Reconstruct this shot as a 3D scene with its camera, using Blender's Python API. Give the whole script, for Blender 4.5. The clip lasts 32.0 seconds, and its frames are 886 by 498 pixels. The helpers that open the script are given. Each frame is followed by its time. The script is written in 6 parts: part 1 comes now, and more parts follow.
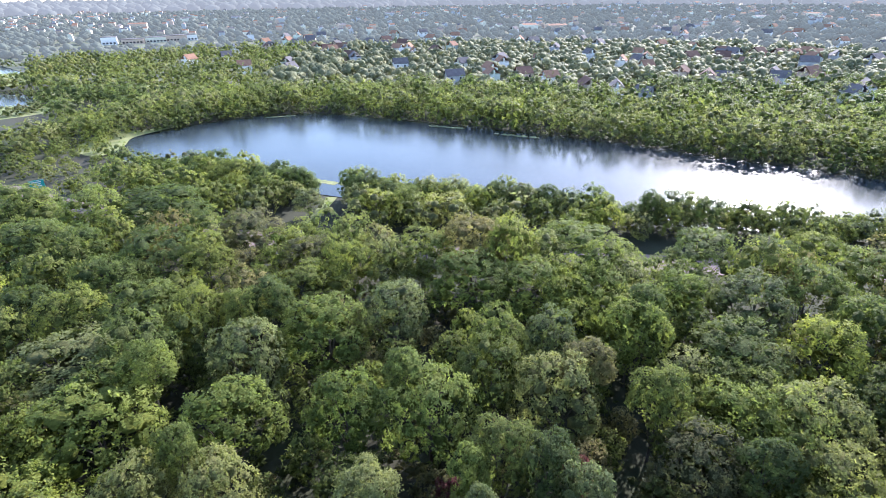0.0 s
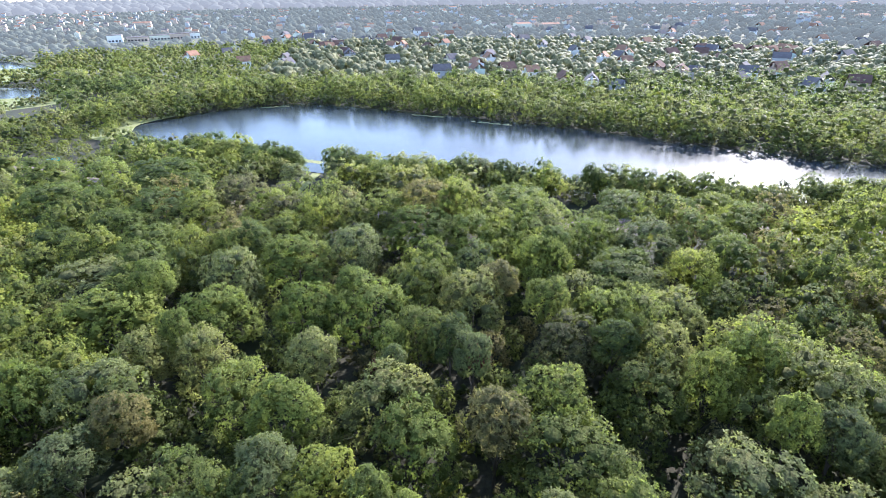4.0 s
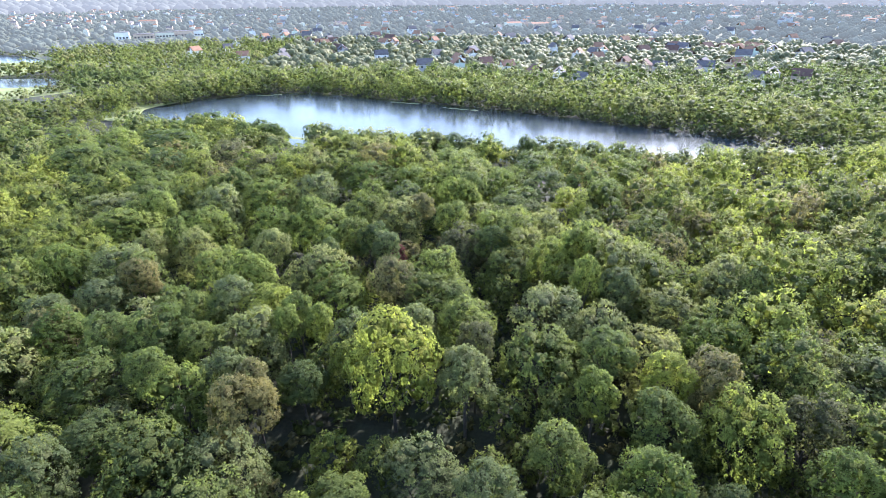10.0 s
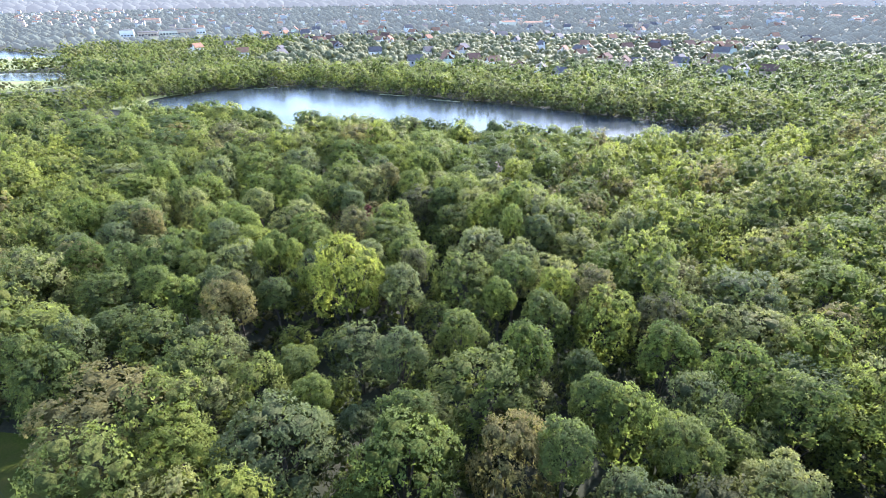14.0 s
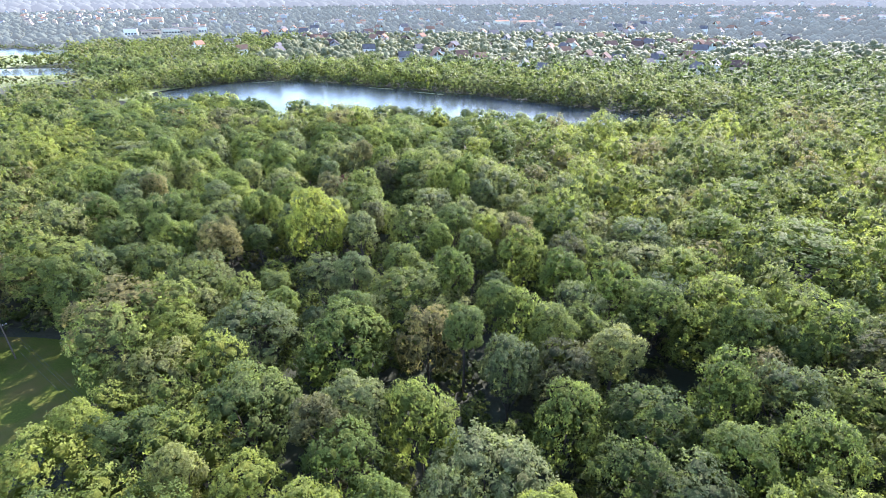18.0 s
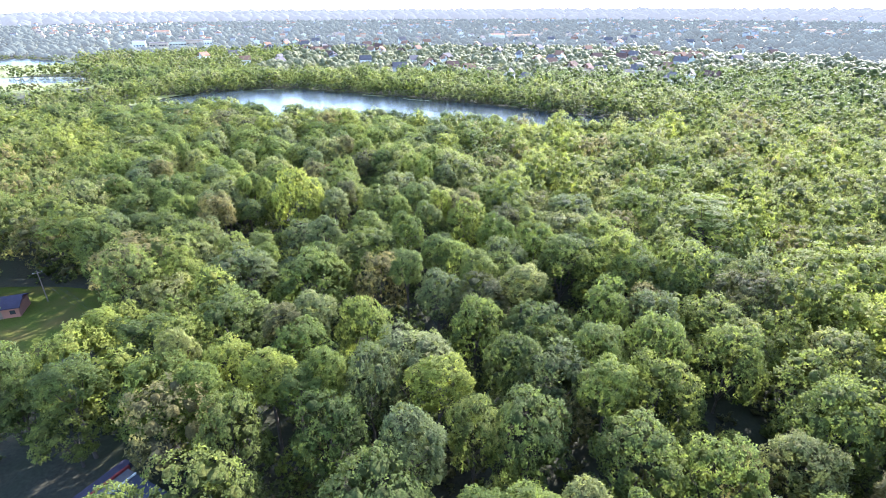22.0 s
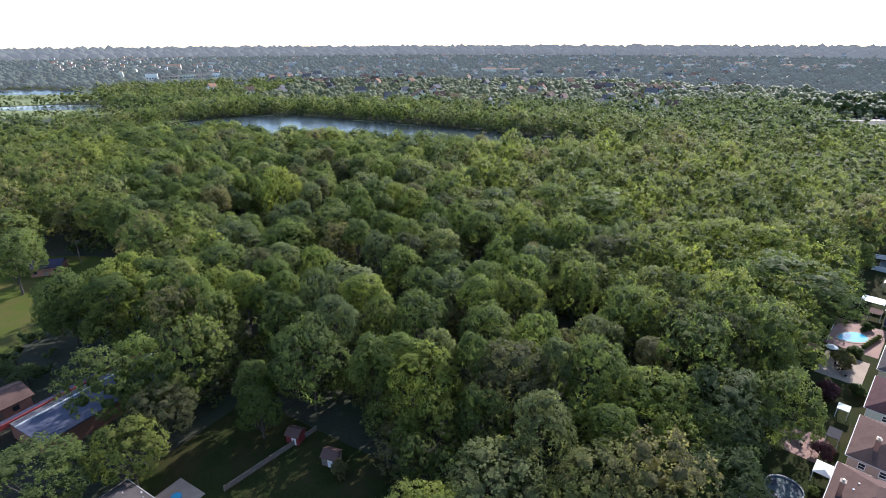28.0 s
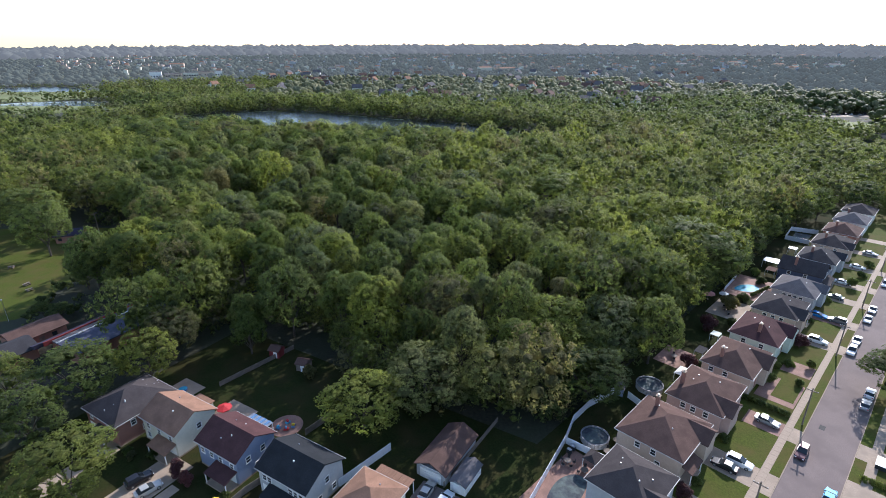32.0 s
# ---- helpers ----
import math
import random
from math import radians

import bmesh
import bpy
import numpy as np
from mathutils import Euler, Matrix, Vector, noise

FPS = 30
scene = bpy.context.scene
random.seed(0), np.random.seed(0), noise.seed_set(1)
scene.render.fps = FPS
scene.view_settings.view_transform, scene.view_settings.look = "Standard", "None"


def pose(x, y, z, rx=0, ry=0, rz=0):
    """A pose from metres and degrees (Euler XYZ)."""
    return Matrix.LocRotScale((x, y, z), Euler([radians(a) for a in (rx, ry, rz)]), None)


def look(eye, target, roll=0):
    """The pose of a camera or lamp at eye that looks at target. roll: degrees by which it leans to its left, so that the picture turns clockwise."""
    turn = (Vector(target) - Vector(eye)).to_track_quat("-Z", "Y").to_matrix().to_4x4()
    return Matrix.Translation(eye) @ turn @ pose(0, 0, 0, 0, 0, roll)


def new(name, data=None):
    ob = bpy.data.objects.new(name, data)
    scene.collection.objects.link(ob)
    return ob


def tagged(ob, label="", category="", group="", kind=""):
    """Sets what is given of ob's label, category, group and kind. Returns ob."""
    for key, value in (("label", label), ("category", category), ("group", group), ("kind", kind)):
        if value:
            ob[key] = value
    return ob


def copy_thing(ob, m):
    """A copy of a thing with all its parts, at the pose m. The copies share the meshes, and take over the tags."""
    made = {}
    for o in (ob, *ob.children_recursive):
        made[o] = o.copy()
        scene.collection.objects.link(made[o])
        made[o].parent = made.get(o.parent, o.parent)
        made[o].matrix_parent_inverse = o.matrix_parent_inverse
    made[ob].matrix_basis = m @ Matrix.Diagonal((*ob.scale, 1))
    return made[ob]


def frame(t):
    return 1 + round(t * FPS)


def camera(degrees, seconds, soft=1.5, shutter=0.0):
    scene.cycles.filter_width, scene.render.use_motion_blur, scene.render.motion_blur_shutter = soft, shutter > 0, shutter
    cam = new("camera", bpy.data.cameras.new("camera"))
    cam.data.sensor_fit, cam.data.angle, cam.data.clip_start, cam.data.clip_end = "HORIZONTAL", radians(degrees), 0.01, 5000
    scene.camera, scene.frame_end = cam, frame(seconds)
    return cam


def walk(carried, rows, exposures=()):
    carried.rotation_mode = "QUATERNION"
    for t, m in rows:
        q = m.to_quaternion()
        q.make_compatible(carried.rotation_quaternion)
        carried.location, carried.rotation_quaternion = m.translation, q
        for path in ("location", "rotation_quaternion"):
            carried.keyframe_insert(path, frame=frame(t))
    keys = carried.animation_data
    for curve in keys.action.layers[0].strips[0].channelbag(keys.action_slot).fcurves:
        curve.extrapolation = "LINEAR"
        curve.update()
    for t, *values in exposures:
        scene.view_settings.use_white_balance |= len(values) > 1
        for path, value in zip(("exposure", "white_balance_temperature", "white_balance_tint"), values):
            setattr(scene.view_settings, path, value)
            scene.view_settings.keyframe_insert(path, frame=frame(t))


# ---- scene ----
cam = camera(80.4, 32.0, soft=0.9)
METRES, EYE, TILT, LEAN, TURN = 257.0, 76.0, -26.6, 0.7, 0.0
ROWS = [
    (0.0, 0.0, 0.0, 0.0, 0.0, 0.0, -0.0),
    (0.5, 0.0068, -0.0123, -0.0065, 0.06, 0.01, -0.02),
    (1.0, 0.0136, -0.0247, -0.0132, 0.15, 0.03, -0.07),
    (1.5, 0.0203, -0.0372, -0.0199, 0.17, 0.05, -0.05),
    (2.0, 0.0271, -0.0495, -0.0265, 0.18, 0.04, -0.05),
    (2.5, 0.0338, -0.062, -0.033, 0.21, 0.03, -0.05),
    (3.0, 0.0404, -0.0746, -0.0392, 0.22, 0.02, -0.08),
    (3.5, 0.0473, -0.0872, -0.0453, 0.26, -0.01, -0.1),
    (5.5, 0.0735, -0.1376, -0.07, 0.37, 0.02, -0.26),
    (6.0, 0.0802, -0.1501, -0.0763, 0.36, 0.01, -0.27),
    (6.5, 0.0872, -0.1625, -0.0827, 0.39, 0.03, -0.26),
    (7.0, 0.0937, -0.175, -0.0886, 0.36, 0.02, -0.3),
    (7.5, 0.1005, -0.1874, -0.0951, 0.42, 0.04, -0.33),
    (8.0, 0.107, -0.1999, -0.1014, 0.51, 0.04, -0.4),
    (8.5, 0.114, -0.2125, -0.1078, 0.57, 0.06, -0.45),
    (9.0, 0.1207, -0.2251, -0.1142, 0.56, 0.05, -0.45),
    (9.5, 0.1275, -0.2376, -0.1206, 0.57, 0.05, -0.46),
    (10.0, 0.1341, -0.25, -0.127, 0.57, 0.04, -0.49),
    (10.5, 0.1407, -0.2627, -0.1333, 0.56, 0.04, -0.5),
    (11.0, 0.1473, -0.2753, -0.1397, 0.57, 0.03, -0.52),
    (11.5, 0.1543, -0.2875, -0.1461, 0.63, 0.04, -0.53),
    (12.0, 0.1608, -0.3001, -0.1522, 0.64, 0.02, -0.57),
    (12.5, 0.1673, -0.3126, -0.1586, 0.63, 0.07, -0.57),
    (13.0, 0.1743, -0.3252, -0.1652, 0.67, 0.06, -0.59),
    (13.5, 0.1811, -0.3377, -0.1716, 0.74, 0.05, -0.62),
    (14.0, 0.1878, -0.3503, -0.178, 0.78, 0.03, -0.69),
    (14.5, 0.1946, -0.3629, -0.1844, 0.8, 0.03, -0.7),
    (16.5, 0.2216, -0.4134, -0.2097, 0.88, 0.02, -0.79),
    (17.0, 0.2283, -0.426, -0.216, 0.91, 0.01, -0.8),
    (17.5, 0.2349, -0.4385, -0.2224, 0.93, 0.04, -0.82),
    (18.0, 0.2417, -0.451, -0.2287, 0.93, 0.04, -0.84),
    (18.5, 0.2482, -0.4639, -0.2351, 0.93, 0.06, -0.86),
    (19.0, 0.2551, -0.4764, -0.2413, 0.97, 0.05, -0.89),
    (19.5, 0.262, -0.4889, -0.2474, 1.05, 0.05, -0.92),
    (20.0, 0.2685, -0.5015, -0.2538, 1.13, 0.04, -0.98),
    (20.5, 0.2755, -0.5138, -0.2604, 1.19, -0.02, -1.0),
    (21.0, 0.2824, -0.5259, -0.2664, 1.22, -1.52, -1.01),
    (21.5, 0.2887, -0.5388, -0.2729, 1.18, -0.59, -1.06),
    (22.0, 0.2955, -0.5519, -0.2796, 1.2, 1.36, -1.08),
    (22.5, 0.3022, -0.5653, -0.2863, 1.21, 3.49, -1.12),
    (23.0, 0.3088, -0.5779, -0.293, 1.2, 3.84, -1.14),
    (23.5, 0.3156, -0.5906, -0.2995, 1.27, 4.64, -1.15),
    (24.0, 0.3222, -0.6033, -0.306, 1.29, 4.79, -1.2),
    (24.5, 0.3293, -0.616, -0.312, 1.36, 4.75, -1.21),
    (25.0, 0.3359, -0.6286, -0.3187, 1.35, 4.73, -1.22),
    (25.5, 0.3428, -0.6411, -0.3249, 1.38, 4.74, -1.22),
    (27.5, 0.3695, -0.6912, -0.3503, 1.5, 4.74, -1.29),
    (28.0, 0.3763, -0.7038, -0.3566, 1.5, 4.73, -1.3),
    (28.5, 0.383, -0.7165, -0.363, 1.59, 4.7, -1.36),
    (29.0, 0.3898, -0.7291, -0.3692, 1.63, 4.7, -1.38),
    (29.5, 0.3965, -0.7417, -0.3755, 1.63, 4.7, -1.39),
    (30.0, 0.4031, -0.7544, -0.3819, 1.7, 4.7, -1.41),
    (30.5, 0.4099, -0.7671, -0.3881, 1.71, 4.69, -1.44),
    (31.0, 0.4167, -0.7798, -0.3943, 1.73, 4.67, -1.45),
    (31.5, 0.4236, -0.7927, -0.4006, 1.73, 4.66, -1.44),
    (32.0, 0.4305, -0.8055, -0.4069, 1.71, 4.66, -1.46),
]
EXPOSURES = [(0.0, 1.96, 5950, 19), (9.0, 2.2, 5950, 19), (20.0, 2.42, 5900, 20), (22.0, 2.6, 5900, 19), (25.0, 2.0, 5900, 18), (28.0, 1.12, 5950, 15), (32.0, 0.8, 5950, 15)]
walk(cam, [(t, pose(0, 0, EYE, TILT, LEAN, TURN) @ pose(METRES * x, METRES * y, METRES * z, 90 + pitch, roll, yaw)) for t, x, y, z, yaw, pitch, roll in ROWS], EXPOSURES)

# ---- world and sun ----
SUN_EL, SUN_AZ = 29.0, 33.0
world = bpy.data.worlds.new("world")
scene.world = world
world.use_nodes = True
wn = world.node_tree
sky = wn.nodes.new("ShaderNodeTexSky")
sky.sky_type, sky.sun_disc = "NISHITA", False
sky.sun_elevation, sky.sun_rotation = radians(SUN_EL), radians(SUN_AZ)
sky.dust_density, sky.air_density, sky.ozone_density, sky.altitude = 0.45, 1.0, 0.6, 80
wn.nodes["Background"].inputs[1].default_value = 0.15
wn.links.new(sky.outputs[0], wn.nodes["Background"].inputs[0])
sun_data = bpy.data.lights.new("sun", "SUN")
sun_data.energy, sun_data.angle, sun_data.color = 3.9, radians(0.6), (1.0, 0.95, 0.88)
sun = new("sun", sun_data)
ca, sa, ce, se = math.cos(radians(SUN_AZ)), math.sin(radians(SUN_AZ)), math.cos(radians(SUN_EL)), math.sin(radians(SUN_EL))
sun.matrix_world = look((600 * sa * ce, 600 * ca * ce, 600 * se), (0, 0, 0))


# ---- materials ----
def nodes_of(name):
    m = bpy.data.materials.new(name)
    m.use_nodes = True
    nt = m.node_tree
    return m, nt, nt.nodes["Principled BSDF"]


def noise_node(nt, scale, detail=4.0, rough=0.6, coord="Object"):
    tc = nt.nodes.new("ShaderNodeTexCoord")
    n = nt.nodes.new("ShaderNodeTexNoise")
    n.inputs["Scale"].default_value, n.inputs["Detail"].default_value, n.inputs["Roughness"].default_value = scale, detail, rough
    nt.links.new(tc.outputs[coord], n.inputs["Vector"])
    return n


def ramp_node(nt, source, stops):
    r = nt.nodes.new("ShaderNodeValToRGB")
    el = r.color_ramp.elements
    while len(el) < len(stops):
        el.new(0.5)
    for e, (p, c) in zip(el, stops):
        e.position, e.color = p, (*c, 1.0)
    nt.links.new(source, r.inputs[0])
    return r


def shade(c, k):
    return tuple(min(1.0, v * k) for v in c)


def mix_node(nt, fac, a, b, mode="MIX"):
    m = nt.nodes.new("ShaderNodeMix")
    m.data_type, m.blend_type = "RGBA", mode
    for value, sock in ((fac, m.inputs[0]), (a, m.inputs[6]), (b, m.inputs[7])):
        if isinstance(value, (int, float)):
            sock.default_value = value
        elif isinstance(value, tuple):
            sock.default_value = (*value, 1.0)
        else:
            nt.links.new(value, sock)
    return m.outputs[2]


def surface(name, colour, rough=0.7, fine=8.0, coarse=0.5, spread=0.25, bump=0.15, metal=0.0, spec=0.4, second=None):
    """A solid surface with variation at two scales and a fine relief."""
    m, nt, b = nodes_of(name)
    f = noise_node(nt, fine)
    c = noise_node(nt, coarse, 3.0)
    r1 = ramp_node(nt, f.outputs[0], [(0.3, shade(colour, 1 - spread)), (0.7, shade(colour, 1 + spread))])
    other = second if second else shade(colour, 1 - 1.3 * spread)
    r2 = ramp_node(nt, c.outputs[0], [(0.42, (0, 0, 0)), (0.66, (1, 1, 1))])
    nt.links.new(mix_node(nt, r2.outputs[0], r1.outputs[0], other), b.inputs["Base Color"])
    b.inputs["Roughness"].default_value, b.inputs["Metallic"].default_value = rough, metal
    b.inputs["Specular IOR Level"].default_value = spec
    bp = nt.nodes.new("ShaderNodeBump")
    bp.inputs["Strength"].default_value, bp.inputs["Distance"].default_value = bump, 0.05
    nt.links.new(f.outputs[0], bp.inputs["Height"])
    nt.links.new(bp.outputs[0], b.inputs["Normal"])
    return m


def foliage(name, dark, light, thin=0.52, gloss=0.1, sheen=0.05, speck=0.95):
    """Leaves: a tint for each tree, another for each leaf, light that comes through."""
    m, nt, b = nodes_of(name)
    geo, info = nt.nodes.new("ShaderNodeNewGeometry"), nt.nodes.new("ShaderNodeObjectInfo")
    middle = tuple((p + q) / 2 for p, q in zip(dark, light))
    low, high = (tuple(m_ + 0.55 * (e - m_) for m_, e in zip(middle, end)) for end in (dark, light))
    leaf = ramp_node(nt, geo.outputs["Random Per Island"], [(0.0, low), (0.5, middle), (1.0, high)])
    tree = ramp_node(nt, info.outputs["Random"], [(0.0, (0.66, 0.72, 0.7)), (0.5, (1.0, 1.0, 1.0)), (1.0, (1.38, 1.25, 1.0))])
    patch = noise_node(nt, 0.07, 3.0, 0.6)
    patchy = ramp_node(nt, patch.outputs[0], [(0.35, (0.8, 0.85, 0.85)), (0.65, (1.2, 1.15, 1.05))])
    sprig = noise_node(nt, 1.6, 6.0, 0.8)
    # noise dips darken the colour, painting in shaded gaps between leaf clusters
    mottled = ramp_node(nt, sprig.outputs[0], [(0.36, (1 - 0.5 * speck, 1 - 0.47 * speck, 1 - 0.5 * speck)), (0.6, (1 + 0.28 * speck, 1 + 0.28 * speck, 1 + 0.22 * speck))])
    colour = mix_node(nt, 1.0, mix_node(nt, 1.0, leaf.outputs[0], tree.outputs[0], "MULTIPLY"), patchy.outputs[0], "MULTIPLY")
    colour = mix_node(nt, 1.0, colour, mottled.outputs[0], "MULTIPLY")
    bp = nt.nodes.new("ShaderNodeBump")
    bp.inputs["Strength"].default_value, bp.inputs["Distance"].default_value = 0.9, 0.6
    nt.links.new(sprig.outputs[0], bp.inputs["Height"])
    nt.links.new(bp.outputs[0], b.inputs["Normal"])
    nt.links.new(colour, b.inputs["Base Color"])
    b.inputs["Roughness"].default_value, b.inputs["Specular IOR Level"].default_value = 0.55, gloss
    b.inputs["Sheen Weight"].default_value, b.inputs["Sheen Roughness"].default_value = sheen, 0.45
    b.inputs["Sheen Tint"].default_value = (1.0, 1.0, 1.0, 1.0)
    tr = nt.nodes.new("ShaderNodeBsdfTranslucent")
    nt.links.new(mix_node(nt, 1.0, colour, (1.22, 1.28, 1.0), "MULTIPLY"), tr.inputs[0])
    mx = nt.nodes.new("ShaderNodeMixShader")
    mx.inputs[0].default_value = thin
    nt.links.new(b.outputs[0], mx.inputs[1])
    nt.links.new(tr.outputs[0], mx.inputs[2])
    nt.links.new(mx.outputs[0], nt.nodes["Material Output"].inputs[0])
    return m


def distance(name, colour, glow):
    """A plain backdrop behind all the rest, its haze painted in as a little glow."""
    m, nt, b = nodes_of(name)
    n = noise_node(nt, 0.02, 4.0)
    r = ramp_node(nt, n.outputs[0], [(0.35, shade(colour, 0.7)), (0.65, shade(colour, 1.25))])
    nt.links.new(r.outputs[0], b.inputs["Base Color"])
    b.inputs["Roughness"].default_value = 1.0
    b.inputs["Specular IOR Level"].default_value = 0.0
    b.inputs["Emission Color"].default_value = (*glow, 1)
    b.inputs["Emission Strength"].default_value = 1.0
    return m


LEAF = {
    "far": distance("far_canopy_haze_glow", (0.065, 0.075, 0.06), (0.046, 0.052, 0.056)),
    "horizon": distance("horizon_canopy_haze_glow", (0.05, 0.055, 0.05), (0.098, 0.106, 0.118)),
    "green": foliage("leaf_green", (0.106, 0.138, 0.042), (0.19, 0.23, 0.08)),
    "bright": foliage("leaf_bright", (0.146, 0.182, 0.046), (0.24, 0.284, 0.088)),
    "grey": foliage("leaf_grey", (0.135, 0.158, 0.064), (0.25, 0.275, 0.135)),
    "olive": foliage("leaf_olive", (0.12, 0.12, 0.055), (0.21, 0.20, 0.11)),
    "dark": foliage("leaf_dark", (0.078, 0.106, 0.038), (0.145, 0.182, 0.068)),
    # suburb leaves greyed and paled, with distance haze put into their colour
    "hazed": foliage("leaf_hazed", (0.135, 0.148, 0.105), (0.185, 0.2, 0.145), 0.22, 0.03, 0.0, 0.4),
    "pale": foliage("leaf_hazed_pale", (0.16, 0.172, 0.125), (0.215, 0.228, 0.17), 0.22, 0.03, 0.0, 0.4),
    "plum": foliage("leaf_plum", (0.08, 0.025, 0.035), (0.17, 0.07, 0.08), 0.2),
}
# leafy crown cores: darker copies of the leaf colours, with self-shadow painted in
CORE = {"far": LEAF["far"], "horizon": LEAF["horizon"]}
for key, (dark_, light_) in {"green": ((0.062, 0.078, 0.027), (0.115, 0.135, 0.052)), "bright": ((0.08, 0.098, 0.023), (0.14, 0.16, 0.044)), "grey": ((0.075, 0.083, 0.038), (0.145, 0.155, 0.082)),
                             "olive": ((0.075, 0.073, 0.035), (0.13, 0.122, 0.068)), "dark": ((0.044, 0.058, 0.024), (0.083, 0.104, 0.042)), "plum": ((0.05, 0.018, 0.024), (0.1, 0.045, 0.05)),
                             "hazed": ((0.12, 0.132, 0.092), (0.165, 0.18, 0.128)), "pale": ((0.145, 0.156, 0.112), (0.195, 0.208, 0.152))}.items():
    CORE[key] = foliage("shaded_inner_leaf_" + key, dark_, light_, 0.25, 0.04, 0.0)
BARK = surface("bark", (0.09, 0.075, 0.06), 0.9, 6.0, 0.8, 0.35, 0.6)
SOIL = surface("forest_floor", (0.035, 0.034, 0.02), 0.95, 1.5, 0.05, 0.4, 0.5, second=(0.026, 0.034, 0.014))
GRASS = surface("grass", (0.068, 0.084, 0.014), 0.95, 3.0, 0.12, 0.3, 0.6, spec=0.1, second=(0.095, 0.08, 0.024))
ASPHALT = surface("asphalt", (0.215, 0.168, 0.15), 0.9, 5.0, 0.15, 0.14, 0.2, spec=0.2, second=(0.178, 0.14, 0.126))
CONCRETE = surface("concrete", (0.36, 0.275, 0.2), 0.85, 4.0, 0.3, 0.15, 0.2)
PAVER = surface("paver", (0.29, 0.165, 0.125), 0.85, 6.0, 0.4, 0.2, 0.3)
WHITE = surface("white_paint", (0.78, 0.78, 0.76), 0.45, 4.0, 0.4, 0.05, 0.05)
MARSH = surface("reeds", (0.21, 0.22, 0.09), 0.95, 1.2, 0.1, 0.3, 0.8, second=(0.14, 0.18, 0.06))
GLASS, gnt, gb = nodes_of("window_glass")
gb.inputs["Base Color"].default_value = (0.03, 0.035, 0.04, 1)
gb.inputs["Roughness"].default_value = 0.06
# back-garden grass darkened, with the shade of the trees put into its colour
TURF = surface("shade_darkened_turf", (0.024, 0.031, 0.009), 0.95, 3.0, 0.12, 0.35, 0.6, spec=0.05, second=(0.04, 0.035, 0.014))
WATER, wnt, wb = nodes_of("lake_water")
wb.inputs["Base Color"].default_value = (0.025, 0.035, 0.042, 1)
wb.inputs["IOR"].default_value = 1.33
ripple = noise_node(wnt, 0.9, 3.0, 0.6)
wave = wnt.nodes.new("ShaderNodeBump")
wave.inputs["Strength"].default_value, wave.inputs["Distance"].default_value = 0.3, 0.12
wnt.links.new(ripple.outputs[0], wave.inputs["Height"])
wnt.links.new(wave.outputs[0], wb.inputs["Normal"])
wind = noise_node(wnt, 0.012, 2.0, 0.5)
calm = wnt.nodes.new("ShaderNodeMapRange")
calm.inputs["From Min"].default_value, calm.inputs["From Max"].default_value = 0.35, 0.65
calm.inputs["To Min"].default_value, calm.inputs["To Max"].default_value = 0.12, 0.24
wnt.links.new(wind.outputs[0], calm.inputs[0])
wnt.links.new(calm.outputs[0], wb.inputs["Roughness"])


# ---- helpers ----
def obj(name, verts, faces, mats, parent=None, label="", mat_ids=None):
    me = bpy.data.meshes.new(name)
    me.from_pydata([tuple(v) for v in verts], [], faces)
    for m in (mats if isinstance(mats, (list, tuple)) else [mats]):
        me.materials.append(m)
    if mat_ids is not None:
        me.polygons.foreach_set("material_index", mat_ids)
    me.update()
    ob = new(name, me)
    if parent:
        ob.parent = parent
    return tagged(ob, label)


def part(name, bm, material, parent, label=""):
    me = bpy.data.meshes.new(name)
    bmesh.ops.recalc_face_normals(bm, faces=bm.faces)
    bm.to_mesh(me)
    bm.free()
    me.materials.append(material)
    ob = new(name, me)
    ob.parent = parent
    return tagged(ob, label)


def thing(name, m, label, category, group="", kind=""):
    ob = new(name)
    ob.matrix_basis = m
    ob.empty_display_size = 0.3
    return tagged(ob, label, category, group, kind)


def add_box(bm, x0, y0, z0, x1, y1, z1, bevel=0.0):
    vs = [bm.verts.new((x, y, z)) for z in (z0, z1) for x, y in ((x0, y0), (x1, y0), (x1, y1), (x0, y1))]
    fs = [bm.faces.new([vs[i] for i in f]) for f in ((3, 2, 1, 0), (4, 5, 6, 7), (0, 1, 5, 4), (1, 2, 6, 5), (2, 3, 7, 6), (3, 0, 4, 7))]
    if bevel:
        bmesh.ops.bevel(bm, geom=list({e for f in fs for e in f.edges}), offset=bevel, segments=1, affect="EDGES")
    return bm


def box(x0, y0, z0, x1, y1, z1, bevel=0.0):
    return add_box(bmesh.new(), x0, y0, z0, x1, y1, z1, bevel)


def prism(points, z0, z1):
    """A slab with the outline given, from z0 to z1."""
    bm = bmesh.new()
    lo, hi = [bm.verts.new((x, y, z0)) for x, y in points], [bm.verts.new((x, y, z1)) for x, y in points]
    n = len(points)
    bm.faces.new(lo[::-1])
    bm.faces.new(hi)
    for i in range(n):
        bm.faces.new((lo[i], lo[(i + 1) % n], hi[(i + 1) % n], hi[i]))
    return bm


def tube(bm, a, b, ra, rb, n=6):
    a, b = Vector(a), Vector(b)
    q = (b - a).to_track_quat("Z", "Y").to_matrix()
    rings = []
    for p, r in ((a, ra), (b, rb)):
        rings.append([bm.verts.new(p + q @ Vector((r * math.cos(k * math.tau / n), r * math.sin(k * math.tau / n), 0))) for k in range(n)])
    for k in range(n):
        bm.faces.new((rings[0][k], rings[0][(k + 1) % n], rings[1][(k + 1) % n], rings[1][k]))
    bm.faces.new(rings[0][::-1])
    bm.faces.new(rings[1])
    return bm


